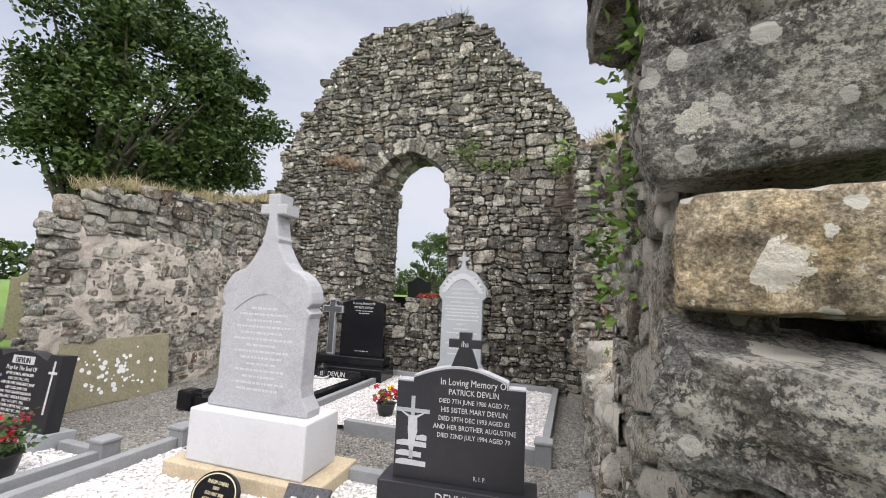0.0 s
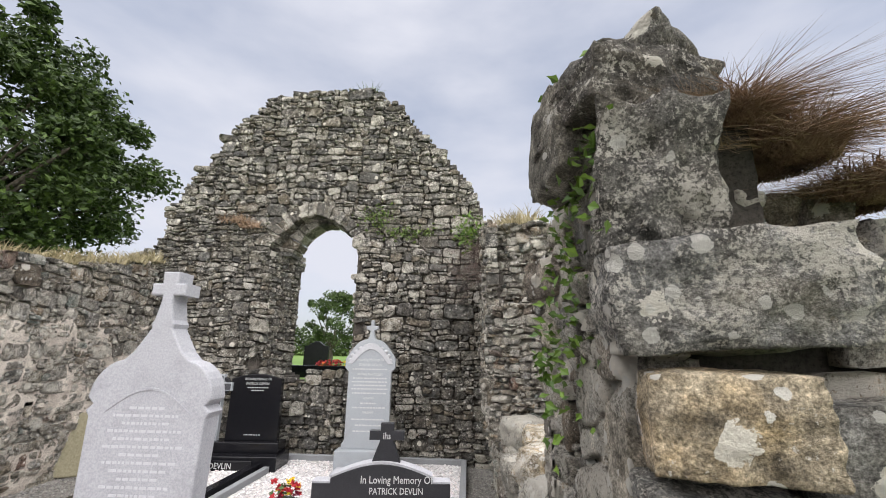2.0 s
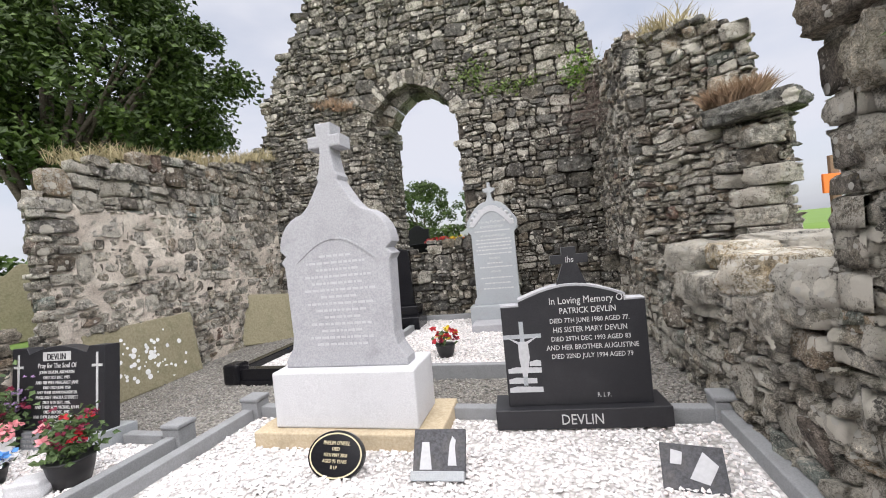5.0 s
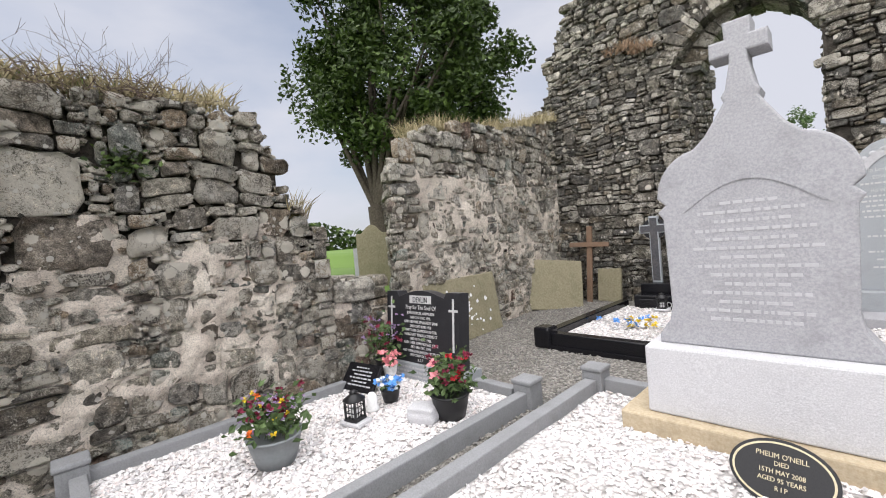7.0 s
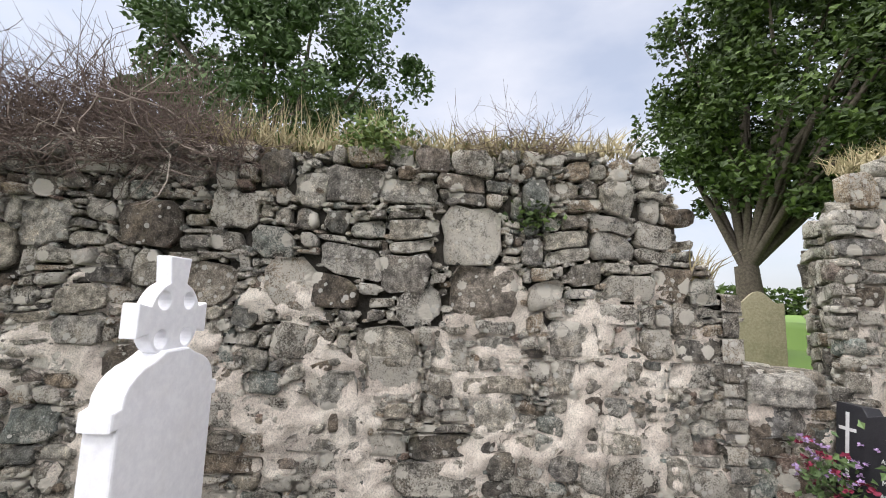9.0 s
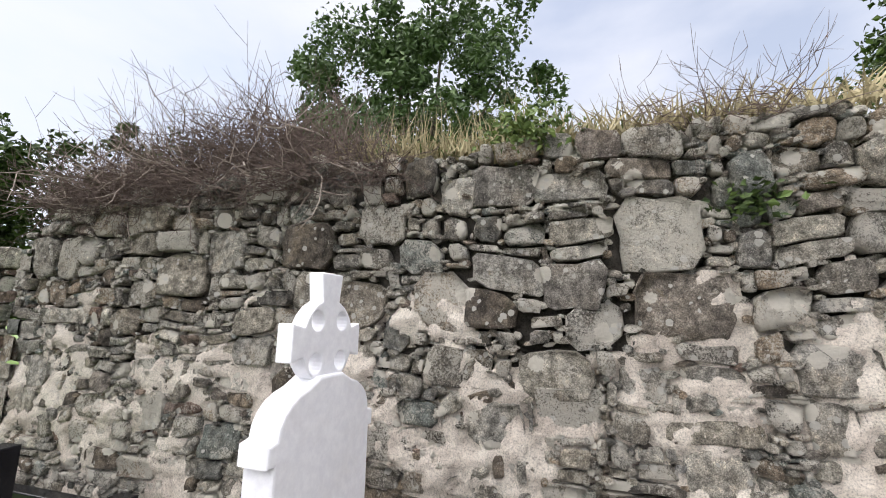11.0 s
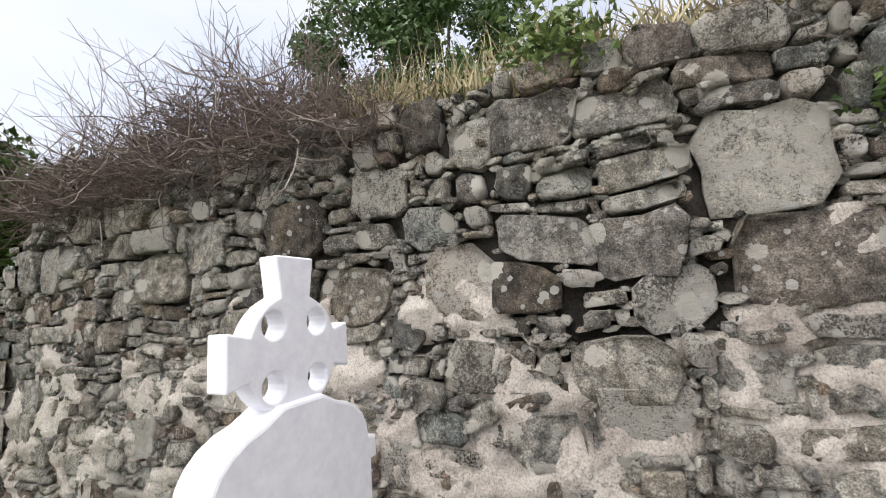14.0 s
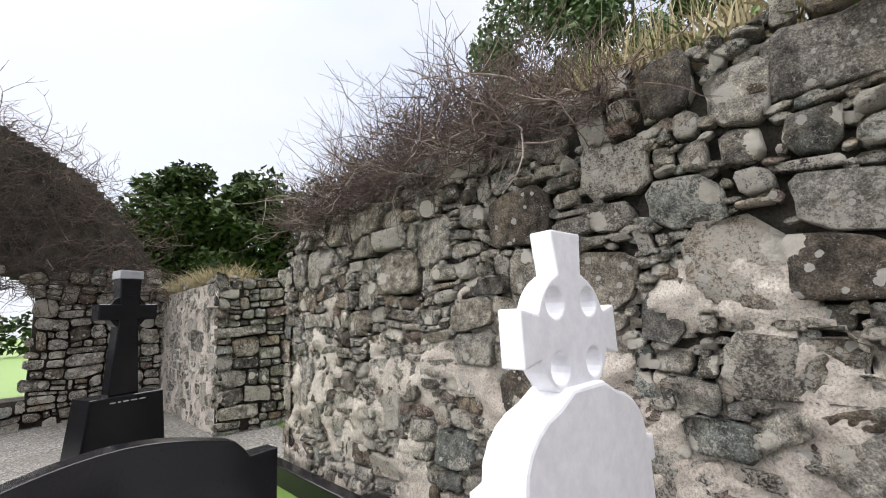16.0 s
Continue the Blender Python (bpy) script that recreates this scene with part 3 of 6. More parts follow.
def window_head(u):
    """Height of the rounded window head over its width."""
    k = (u - (W_L + W_R) / 2) / ((W_R - W_L) / 2)
    return W_SPRING + (W_TOP - W_SPRING) * max(0.0, 1 - abs(k) ** 1.7) ** 0.72 if abs(k) < 1 else 0


def window_left(z):
    return W_L + 0.06 * math.sin(z * 3)


def sill(u):
    return W_SILL - 0.25 * max(0, 1 - abs(u - 3.3) / 0.9) + 0.06 * math.sin(u * 9)


def in_gable(u, z):
    if z > gable_top(u) - 0.03 or z < 0 or u < 0.02:
        return False
    return not (window_left(z) < u < W_R and sill(u) < z < window_head(u))


cols = []
for i in range(73):
    u0, u1 = i * 0.1, i * 0.1 + 0.1
    t = min(gable_top(u0), gable_top(u1)) - 0.12
    if u1 > W_L - 0.05 and u0 < W_R + 0.05:
        cols += [(u0, u1, 0, sill(u0 + .05) - 0.08), (u0, u1, max(window_head(u0 + .05) + 0.13, W_SPRING - .3 if not W_L < u0 + .05 < W_R else 0), t)]
        if not W_L - 0.02 < u0 + .05 < W_R + 0.02:
            cols += [(u0, u1, 0, t)]
    else:
        cols.append((u0, u1, 0, t))
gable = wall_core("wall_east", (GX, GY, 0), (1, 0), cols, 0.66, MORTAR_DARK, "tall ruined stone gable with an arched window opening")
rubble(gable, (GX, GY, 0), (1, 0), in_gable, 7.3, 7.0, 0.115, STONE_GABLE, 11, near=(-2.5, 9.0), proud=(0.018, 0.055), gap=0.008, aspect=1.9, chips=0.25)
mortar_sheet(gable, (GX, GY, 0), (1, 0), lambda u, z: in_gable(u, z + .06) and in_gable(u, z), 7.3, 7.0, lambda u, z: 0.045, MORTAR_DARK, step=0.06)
# reveals of the window
for (x0, y0), (x1, y1), sd, fl in (((GX + W_L, 9.02), (GX + W_L + 0.34, 9.66), 12, False), ((GX + W_R, 9.02), (GX + W_R - 0.03, 9.66), 13, True)):
    ln = math.hypot(x1 - x0, y1 - y0)
    rubble(gable, (x0, y0, W_SILL - 0.3), (x1 - x0, y1 - y0), lambda u, z: 0.02 < u < ln and z < 2.25, ln + .05, 2.4, 0.12, STONE_GABLE, sd, keep=60, proud=(0.01, 0.03), flip=fl, chips=0.3)
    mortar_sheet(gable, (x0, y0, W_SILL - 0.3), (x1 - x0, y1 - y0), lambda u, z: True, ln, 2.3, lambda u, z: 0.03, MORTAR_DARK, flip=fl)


def wedge_stone(a0, a1, r0, r1, y0, y1, left, right, top):
    """One arch stone between two angles of a pointed head."""
    def at(a, grow):
        k = math.cos(a)
        u = (left + right) / 2 + k * ((right - left) / 2 + grow)
        s = max(0.0, 1 - abs(k) ** 1.7) ** 0.72
        return (GX + u, W_SPRING + s * (top - W_SPRING + grow) - 0.05)
    bm = prism([at(a0, r0), at(a1, r0), at(a1, r1), at(a0, r1)], y0, y1, 0.012)
    for v in bm.verts:
        v.co += noise.noise_vector(v.co * 8) * 0.016
    return bm


rng = random.Random(5)
# thin radial stones over the inner arch, and the narrower outer head behind them
for count, left, right, top, y0, y1, long in ((25, W_L, W_R, W_TOP, 8.95, 9.30, 0.30), (15, W_L + 0.32, W_R - 0.02, W_TOP - 0.08, 9.24, 9.64, 0.64)):
    t = 0.0
    while t < 1:
        step = rng.uniform(0.6, 1.4) / count
        a0, a1 = math.pi * (1 - t), math.pi * max(0, 1 - t - step * 0.93)
        part("arch_stone", wedge_stone(a0, a1, rng.uniform(-.02, .02), long * rng.uniform(0.7, 1.1), y0 + rng.uniform(-.03, .02), y1, left, right, top), STONE_GABLE, gable)
        t += step

# ---------------------------------------------------------------- the north wall: near stretch, gap, far stretch
LX = -5.2
near_top = between([(0, 2.05), (0.5, 2.28), (2.0, 2.34), (3.6, 2.38), (5.3, 2.44), (5.95, 2.46), (6.0, 2.46), (6.08, 2.22), (6.2, 1.78), (6.46, 1.55), (6.52, 0.9), (6.9, 0.86), (7.4, 0.84)])
in_near = lambda u, z: 0 < z < near_top(u) - 0.04 and u > 0.08 * math.sin(z * 7) + 0.06 - 0.12 * max(0, 1.0 - z)
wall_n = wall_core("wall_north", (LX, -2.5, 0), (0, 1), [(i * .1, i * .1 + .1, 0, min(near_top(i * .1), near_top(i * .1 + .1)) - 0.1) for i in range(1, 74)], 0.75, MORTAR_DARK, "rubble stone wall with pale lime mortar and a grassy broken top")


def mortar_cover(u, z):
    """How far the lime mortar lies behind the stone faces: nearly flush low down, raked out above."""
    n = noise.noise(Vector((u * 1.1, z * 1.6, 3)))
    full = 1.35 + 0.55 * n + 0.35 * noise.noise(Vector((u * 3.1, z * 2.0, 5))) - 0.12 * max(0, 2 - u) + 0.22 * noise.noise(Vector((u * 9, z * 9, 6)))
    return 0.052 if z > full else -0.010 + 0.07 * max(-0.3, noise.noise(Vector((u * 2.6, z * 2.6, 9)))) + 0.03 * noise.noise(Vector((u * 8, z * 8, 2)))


# the largest stones of the stretch: along the wall and up it, from corner to corner
LARGE = [(3.77, 1.97, 4.12, 2.20), (3.58, 1.97, 3.77, 2.17), (4.11, 2.0, 4.48, 2.15), (3.78, 1.49, 4.14, 1.7), (4.17, 1.39, 4.47, 1.65),
         (3.41, 1.3, 3.74, 1.6), (3.3, 1.6, 3.6, 1.82), (4.55, 1.62, 4.95, 1.99), (4.25, 1.2, 4.54, 1.43), (3.74, 1.32, 3.99, 1.49),
         (3.51, 0.98, 3.85, 1.17), (4.03, 0.98, 4.4, 1.21), (4.52, 0.97, 4.72, 1.12), (3.76, 0.69, 4.06, 0.92), (4.09, 0.78, 4.42, 0.97),
         (4.58, 1.31, 5.04, 1.59), (4.72, 0.81, 5.11, 0.91), (2.84, 1.29, 3.23, 1.53), (3.09, 1.75, 3.36, 2.02), (3.32, 2.07, 3.56, 2.3),
         (5.11, 1.33, 5.34, 1.5), (1.42, 0.58, 1.65, 0.8), (1.49, 1.48, 1.86, 1.75)]
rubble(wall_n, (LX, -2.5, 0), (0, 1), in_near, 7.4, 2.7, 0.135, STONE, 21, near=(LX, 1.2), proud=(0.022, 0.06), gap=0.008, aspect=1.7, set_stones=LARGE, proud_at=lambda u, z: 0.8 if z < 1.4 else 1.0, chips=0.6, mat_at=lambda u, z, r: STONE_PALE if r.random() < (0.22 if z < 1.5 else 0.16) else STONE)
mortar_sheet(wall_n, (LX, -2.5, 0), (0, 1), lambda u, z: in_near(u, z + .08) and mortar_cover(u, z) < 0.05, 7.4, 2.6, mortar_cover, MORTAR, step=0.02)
# Dark sheet behind the upper stones: shade of the empty joints as colour.
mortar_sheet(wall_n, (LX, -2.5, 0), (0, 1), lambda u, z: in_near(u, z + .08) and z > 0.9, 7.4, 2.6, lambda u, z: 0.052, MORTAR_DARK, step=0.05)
# broken end of the near stretch towards the gap, and its other end
rubble(wall_n, (LX + 0.02, 3.98, 0), (-1, 0.0), lambda u, z: z < 1.5 and u < .75, 0.75, 1.7, 0.17, STONE, 22, keep=60)
rubble(wall_n, (LX, -2.48, 0), (-1, 0.0), lambda u, z: z < 2.0 and u < .75, 0.75, 2.1, 0.17, STONE, 23, keep=60, flip=True)

FX0, FX1, FY0, FY1 = -5.36, -5.74, 4.92, 9.0
FLEN = math.hypot(FX1 - FX0, FY1 - FY0)
far_top = between([(0, 0.85), (0.06, 1.9), (0.14, 2.1), (0.3, 2.42), (0.7, 2.62), (1.3, 2.80), (2.2, 2.86), (3.2, 3.05), (4.4, 3.35)])
in_far = lambda u, z: 0 < z < far_top(u) - 0.03 and not (2.10 < u < 2.24 and 0.98 < z < 1.12)
fdir = ((FX1 - FX0) / FLEN, (FY1 - FY0) / FLEN)
wall_f = wall_core("wall_north_far", (FX0, FY0, 0), fdir, [(i * .1, i * .1 + .1, 0, far_top(i * .1) - 0.12) for i in range(6, 41)], 0.42, MORTAR_DARK, "broken rubble stone side wall joining the gable")
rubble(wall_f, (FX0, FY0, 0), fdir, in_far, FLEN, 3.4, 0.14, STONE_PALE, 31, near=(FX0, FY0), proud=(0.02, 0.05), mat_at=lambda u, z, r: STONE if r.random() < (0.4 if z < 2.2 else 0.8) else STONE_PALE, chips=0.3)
mortar_sheet(wall_f, (FX0, FY0, 0), fdir, lambda u, z: in_far(u, z + .08), FLEN, 3.3, lambda u, z: (-0.012 + 0.07 * max(-.2, noise.noise(Vector((u * 2.4, z * 2.4, 4))))) if z < 2.1 + 0.3 * noise.noise(Vector((u * 2, z, 1))) else 0.045, MORTAR, step=0.04)
rubble(wall_f, (FX0, FY0 + .02, 0), (-1, 0.6), lambda u, z: z < 2.1, 0.7, 2.3, 0.17, STONE, 32, keep=60, flip=True)

# west stretch beyond a doorway, and the ivy-clad west gable
west_top = between([(0, 1.9), (0.4, 1.95), (1.0, 1.95), (2.5, 2.0), (3.6, 2.1)])
WDIR = (0, -1)
wall_w = wall_core("wall_north_west", (-5.15, -4.35, 0), WDIR, [(i * .1, i * .1 + .1, 0, 1.82) for i in range(35)], 0.75, MORTAR, "low plastered rubble wall with dry grass along its top", flip=True)
mortar_sheet(wall_w, (-5.15, -4.35, 0), WDIR, lambda u, z: z < 1.9, 3.5, 1.9, lambda u, z: 0.0, MORTAR, flip=True)
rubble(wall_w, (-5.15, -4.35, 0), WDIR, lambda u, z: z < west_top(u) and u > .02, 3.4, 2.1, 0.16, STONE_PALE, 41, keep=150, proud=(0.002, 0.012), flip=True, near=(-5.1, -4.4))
rubble(wall_w, (-5.13, -4.33, 0), (-1, 0.12), lambda u, z: z < 1.95, 0.95, 2.1, 0.15, STONE, 42, keep=90, proud=(0.02, 0.05))
mortar_sheet(wall_w, (-5.13, -4.33, 0), (-1, 0.12), lambda u, z: True, 0.9, 1.85, lambda u, z: 0.04, MORTAR_DARK)

west_gable_top = between([(0, 2.0), (0.35, 2.9), (1.1, 3.9), (1.7, 4.3), (2.4, 4.7), (3.0, 4.9), (4.5, 4.2), (6.2, 2.5)])
in_west = lambda u, z: 0 < z < west_gable_top(u) and not (1.72 < u < 3.0 and 0.45 < z < 2.35 - 0.5 * abs(u - 2.3))
wcols = []
for i in range(62):
    u0 = i * .1
    if 1.66 < u0 + .05 < 3.06:
        wcols += [(u0, u0 + .1, 0, 0.4), (u0, u0 + .1, 2.4 - 0.5 * abs(u0 - 2.3), west_gable_top(u0) - .1)]
    else:
        wcols.append((u0, u0 + .1, 0, west_gable_top(u0) - .1))
wall_wg = wall_core("wall_west", (-5.2, -7.3, 0), (1, 0), wcols, 0.7, MORTAR_DARK, "west gable smothered in dead ivy stems above bare stone", flip=True)
rubble(wall_wg, (-5.2, -7.3, 0), (1, 0), lambda u, z: in_west(u, z) and z < 2.3, 6.2, 2.6, 0.17, STONE, 43, keep=150, flip=True, near=(-4.6, -7.3))

# ---------------------------------------------------------------- the south wall: broken stretch by the gable, low gap, pier at the doorway
RX = 0.25
low_top = between([(0, 1.05), (0.5, 0.97), (0.9, 0.88), (1.9, 0.86), (2.9, 0.92), (3.2, 1.08), (5.5, 1.1)])
wall_s = wall_core("wall_south", (RX, 9.05, 0), (0, -1), [(i * .1, i * .1 + .1, 0, low_top(5.5 - i * .1) - .1) for i in range(55)], 0.75, MORTAR_DARK, "broken rubble stone wall with a gap beside a ragged pier")
in_low = lambda u, z: 0 < z < low_top(5.5 - u)
# Half are pale stones, partly to make up in colour for missing sun.
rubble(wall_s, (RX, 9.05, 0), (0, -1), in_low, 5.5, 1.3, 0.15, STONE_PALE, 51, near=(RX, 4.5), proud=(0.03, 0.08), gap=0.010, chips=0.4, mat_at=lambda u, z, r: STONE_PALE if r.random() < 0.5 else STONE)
mortar_sheet(wall_s, (RX, 9.05, 0), (0, -1), lambda u, z: in_low(u, z + .08), 5.5, 1.3, lambda u, z: 0.03, MORTAR)
# standing upper part: its face runs back to the gable, its broken end is raked in two tiers
up_top = between([(0, 3.75), (0.9, 3.6), (1.6, 3.45), (2.4, 3.28)])
core_up = wall_core("wall_south_upper", (0.10, 9.05, 0), (0, -1), [(i * .1, i * .1 + .1, 0.9, up_top(i * .1 + .1) - .12) for i in range(22)], 0.85, MORTAR_DARK, "ragged upper part of the broken side wall")
in_up = lambda u, z: 1.0 < z < up_top(u) - 0.03
rubble(core_up, (0.10, 9.05, 0), (0, -1), in_up, 2.35, 3.8, 0.10, STONE_GABLE, 52, near=(0.1, 6.7), keep=200, proud=(0.02, 0.06), gap=0.007, chips=0.3, aspect=2.0, mat_at=lambda u, z, r: STONE if r.random() < 0.5 else STONE_GABLE)
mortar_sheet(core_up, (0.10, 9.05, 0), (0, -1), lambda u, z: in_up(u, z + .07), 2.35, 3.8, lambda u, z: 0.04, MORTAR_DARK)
for (ax, ay), (bx, by), zlo, zhi, sd in (((0.10, 6.74), (0.98, 5.92), 0.85, lambda u: 2.28 - 0.10 * u, 53), ((0.10, 6.98), (1.0, 6.42), 2.1, lambda u: 3.24 - 0.16 * abs(u - 0.3) - 0.8 * max(0, u - 0.85), 54)):
    end_dir = Vector((bx - ax, by - ay))
    end_len = end_dir.length
    end_core = wall_core("wall_south_end", (ax, ay, 0), end_dir, [(i * .1, i * .1 + .1, zlo, zhi(i * .1) - .12) for i in range(int(end_len * 10) - 2)], 0.40, MORTAR_DARK, "broken end of the side wall with flaky stones and rubble filling")
    rubble(end_core, (ax, ay, 0), end_dir, lambda u, z: zlo < z < zhi(u), end_len, 3.4, 0.082, STONE, sd, keep=150, near=(ax, ay), proud=(0.025, 0.10), gap=0.006, chips=0.5, aspect=2.1, mat_at=lambda u, z, r: STONE_PALE if r.random() < 0.4 else STONE)
    mortar_sheet(end_core, (ax, ay, 0), end_dir, lambda u, z: zlo < z < zhi(u) - 0.08, end_len, 3.3, lambda u, z: 0.035, MORTAR)


def boulder(parent, name, place, size, mat, turn=0, seed=1, rough=0.10, square=0.55, detail=5, lean=(0, 0), label=""):
    """A weathered block: a box rounded towards an ellipsoid, with broken, uneven faces."""
    V, F, ids = [], [], {}

    def vid(p):
        k = tuple(round(c, 5) for c in p)
        if k not in ids:
            v = Vector(p)
            ball = v.normalized() * 1.12
            q = v.lerp(ball, 1 - square)
            o = Vector((seed * 3.1, seed * 1.7, seed * .9))
            q = q * (1 + rough * (noise.noise(q * 1.4 + o) + 0.5 * noise.noise(q * 3.3 + o) + 0.34 * noise.noise(q * 7 + o) + 0.16 * noise.noise(q * 17 + o)))
            ids[k] = len(V)
            V.append((q.x * size[0] / 2, q.y * size[1] / 2, q.z * size[2] / 2))
        return ids[k]

    g = np.linspace(-1, 1, detail * 2 + 1)
    for ax in range(3):
        for s in (-1, 1):
            for i in range(len(g) - 1):
                for j in range(len(g) - 1):
                    quad = []
                    for a, b in ((g[i], g[j]), (g[i + 1], g[j]), (g[i + 1], g[j + 1]), (g[i], g[j + 1])):
                        p = [0, 0, 0]
                        p[ax], p[(ax + 1) % 3], p[(ax + 2) % 3] = s, a, b
                        quad.append(vid(p))
                    F.append(tuple(quad if s > 0 else quad[::-1]))
    ob = part(name, mesh_of(name, V, F, mat), None, parent, label)
    ob.matrix_local = pose(*place, lean[0], lean[1], turn)
    return ob


OCHRE = stone_material("ochre_lichened_stone", [(0.22, 0.19, 0.14), (0.27, 0.225, 0.16)], 0.15, 0.7, (0.36, 0.23, 0.08), 0.5)
SLABBY = stone_material("slab_stone", [(0.20, 0.193, 0.18), (0.16, 0.157, 0.148), (0.25, 0.24, 0.22)], 0.7, 0.9, (0.23, 0.19, 0.14), 0.4)
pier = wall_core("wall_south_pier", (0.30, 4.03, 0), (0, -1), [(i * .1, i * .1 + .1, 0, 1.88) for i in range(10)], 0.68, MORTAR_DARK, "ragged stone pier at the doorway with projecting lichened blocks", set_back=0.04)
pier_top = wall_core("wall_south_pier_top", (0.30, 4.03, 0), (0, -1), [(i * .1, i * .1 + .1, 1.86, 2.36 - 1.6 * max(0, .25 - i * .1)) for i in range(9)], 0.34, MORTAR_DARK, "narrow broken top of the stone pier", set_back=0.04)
in_pier = lambda u, z: 0 < z < 2.44 - 1.6 * max(0, .22 - u)
# Pale stones in nine of ten brighten by colour a face the sun misses.
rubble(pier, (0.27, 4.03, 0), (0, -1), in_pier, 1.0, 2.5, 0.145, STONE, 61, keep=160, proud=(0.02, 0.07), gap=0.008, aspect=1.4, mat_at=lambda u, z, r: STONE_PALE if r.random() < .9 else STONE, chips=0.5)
mortar_sheet(pier, (0.27, 4.03, 0), (0, -1), lambda u, z: in_pier(u, z + .08), 1.0, 2.4, lambda u, z: 0.022, MORTAR, step=0.03)
rubble(pier, (0.25, 4.02, 0), (1, 0), lambda u, z: 0.9 < z < (2.2 if u < .3 else 1.8), 0.70, 2.4, 0.15, STONE, 63, keep=60, flip=True, proud=(0.03, 0.08))
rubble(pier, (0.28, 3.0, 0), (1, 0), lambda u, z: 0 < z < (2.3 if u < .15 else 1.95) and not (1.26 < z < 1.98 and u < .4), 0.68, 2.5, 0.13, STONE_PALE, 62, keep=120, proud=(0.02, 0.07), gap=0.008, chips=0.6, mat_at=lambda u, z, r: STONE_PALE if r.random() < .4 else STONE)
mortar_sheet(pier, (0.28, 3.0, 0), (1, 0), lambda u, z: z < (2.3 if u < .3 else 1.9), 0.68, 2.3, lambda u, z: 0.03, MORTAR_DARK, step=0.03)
# rubble filling laid bare on the outer half of the pier, below the grass
rubble(pier_top, (0.55, 3.12, 0), (1, 0.1), lambda u, z: 1.88 < z < 2.16 - .2 * u, 0.45, 2.4, 0.085, STONE, 64, keep=60, proud=(0.03, 0.08), chips=0.6)
boulder(pier, "block", (0.375, 2.97, 1.60), (0.30, 0.30, 0.19), OCHRE, -16, 3, 0.06, 0.74, 12, label="squared sandstone block with ochre and white lichen")
boulder(pier, "block", (0.42, 3.05, 1.85), (0.48, 0.42, 0.24), SLABBY, -10, 5, 0.09, 0.80, 12, (0, -4), "broad grey slab with lichen spots")
boulder(pier, "block", (0.32, 3.04, 2.13), (0.25, 0.32, 0.34), STONE_GABLE, -14, 9, 0.20, 0.82, 11, (8, 4), "angular dark stone with a broken face")
boulder(pier, "block", (0.30, 3.14, 2.40), (0.38, 0.40, 0.20), STONE_GABLE, 12, 12, 0.13, 0.68, 9, (0, 8))
boulder(pier, "block", (0.16, 3.24, 2.36), (0.15, 0.34, 0.30), STONE_GABLE, 5, 13, 0.13, 0.68, 8)
boulder(pier, "block", (0.40, 3.22, 2.57), (0.30, 0.30, 0.20), STONE_GABLE, 40, 14, 0.16, 0.72, 8)
boulder(pier, "block", (0.80, 3.04, 1.56), (0.58, 0.34, 0.19), SLABBY, -4, 17, 0.07, 0.78, 11, (0, -4), "long pale slab crusted with lichen")
boulder(pier, "block", (0.41, 2.96, 1.36), (0.42, 0.40, 0.21), SLABBY, -15, 21, 0.17, 0.68, 13, (8, 6), "dark rock crusted with white lichen")
for (bx, by, bz), sz, tn, sd, mt in (((0.68, 3.06, 1.82), (0.18, 0.26, 0.11), 20, 23, STONE), ((0.84, 3.16, 1.80), (0.26, 0.3, 0.20), -20, 101, STONE), ((0.95, 3.2, 1.98), (0.30, 0.3, 0.16), 12, 102, SLABBY), ((0.70, 3.00, 1.34), (0.20, 0.26, 0.22), 20, 24, STONE), ((0.86, 3.06, 1.36), (0.20, 0.24, 0.12), 10, 106, STONE_PALE), ((0.70, 2.99, 1.12), (0.34, 0.26, 0.16), 8, 107, STONE), ((0.85, 3.02, 0.94), (0.28, 0.24, 0.2), 24, 108, STONE), ((0.27, 3.12, 1.50), (0.12, 0.16, 0.22), 0, 25, STONE), ((0.26, 3.14, 1.72), (0.10, 0.18, 0.12), 0, 26, STONE_PALE), ((0.34, 3.94, 2.05), (0.36, 0.34, 0.18), 12, 110, STONE), ((0.40, 3.90, 1.82), (0.40, 0.26, 0.24), -8, 111, STONE), ((0.42, 3.92, 1.5), (0.4, 0.22, 0.26), 6, 112, STONE_PALE), ((0.48, 4.02, 1.15), (0.46, 0.34, 0.3), 16, 113, STONE)):
    boulder(pier, "block", (bx, by, bz), sz, mt, tn, sd, 0.13, 0.72, 8)
# boulders lying in the gap
for (bx, by, bz), sz, tn, sd, mt in (((0.38, 6.12, 1.02), (0.36, 0.40, 0.28), 20, 31, STONE_PALE), ((0.50, 5.58, 1.06), (0.40, 0.44, 0.20), -10, 32, OCHRE), ((0.46, 5.05, 0.98), (0.48, 0.46, 0.28), 30, 33, OCHRE), ((0.85, 5.15, 1.06), (0.46, 0.4, 0.26), 40, 34, STONE_PALE), ((0.32, 4.62, 0.80), (0.30, 0.40, 0.20), 0, 35, STONE_PALE), ((0.36, 4.30, 1.00), (0.4, 0.36, 0.24), 12, 36, SLABBY), ((0.80, 5.66, 1.12), (0.5, 0.4, 0.16), 12, 37, STONE_PALE), ((0.70, 4.55, 0.95), (0.5, 0.4, 0.25), -12, 38, STONE), ((0.25, 5.45, 0.86), (0.26, 0.40, 0.22), 4, 39, STONE_PALE)):
    boulder(wall_s, "boulder", (bx, by, bz), sz, mt, tn, sd, 0.10, 0.55, 8)
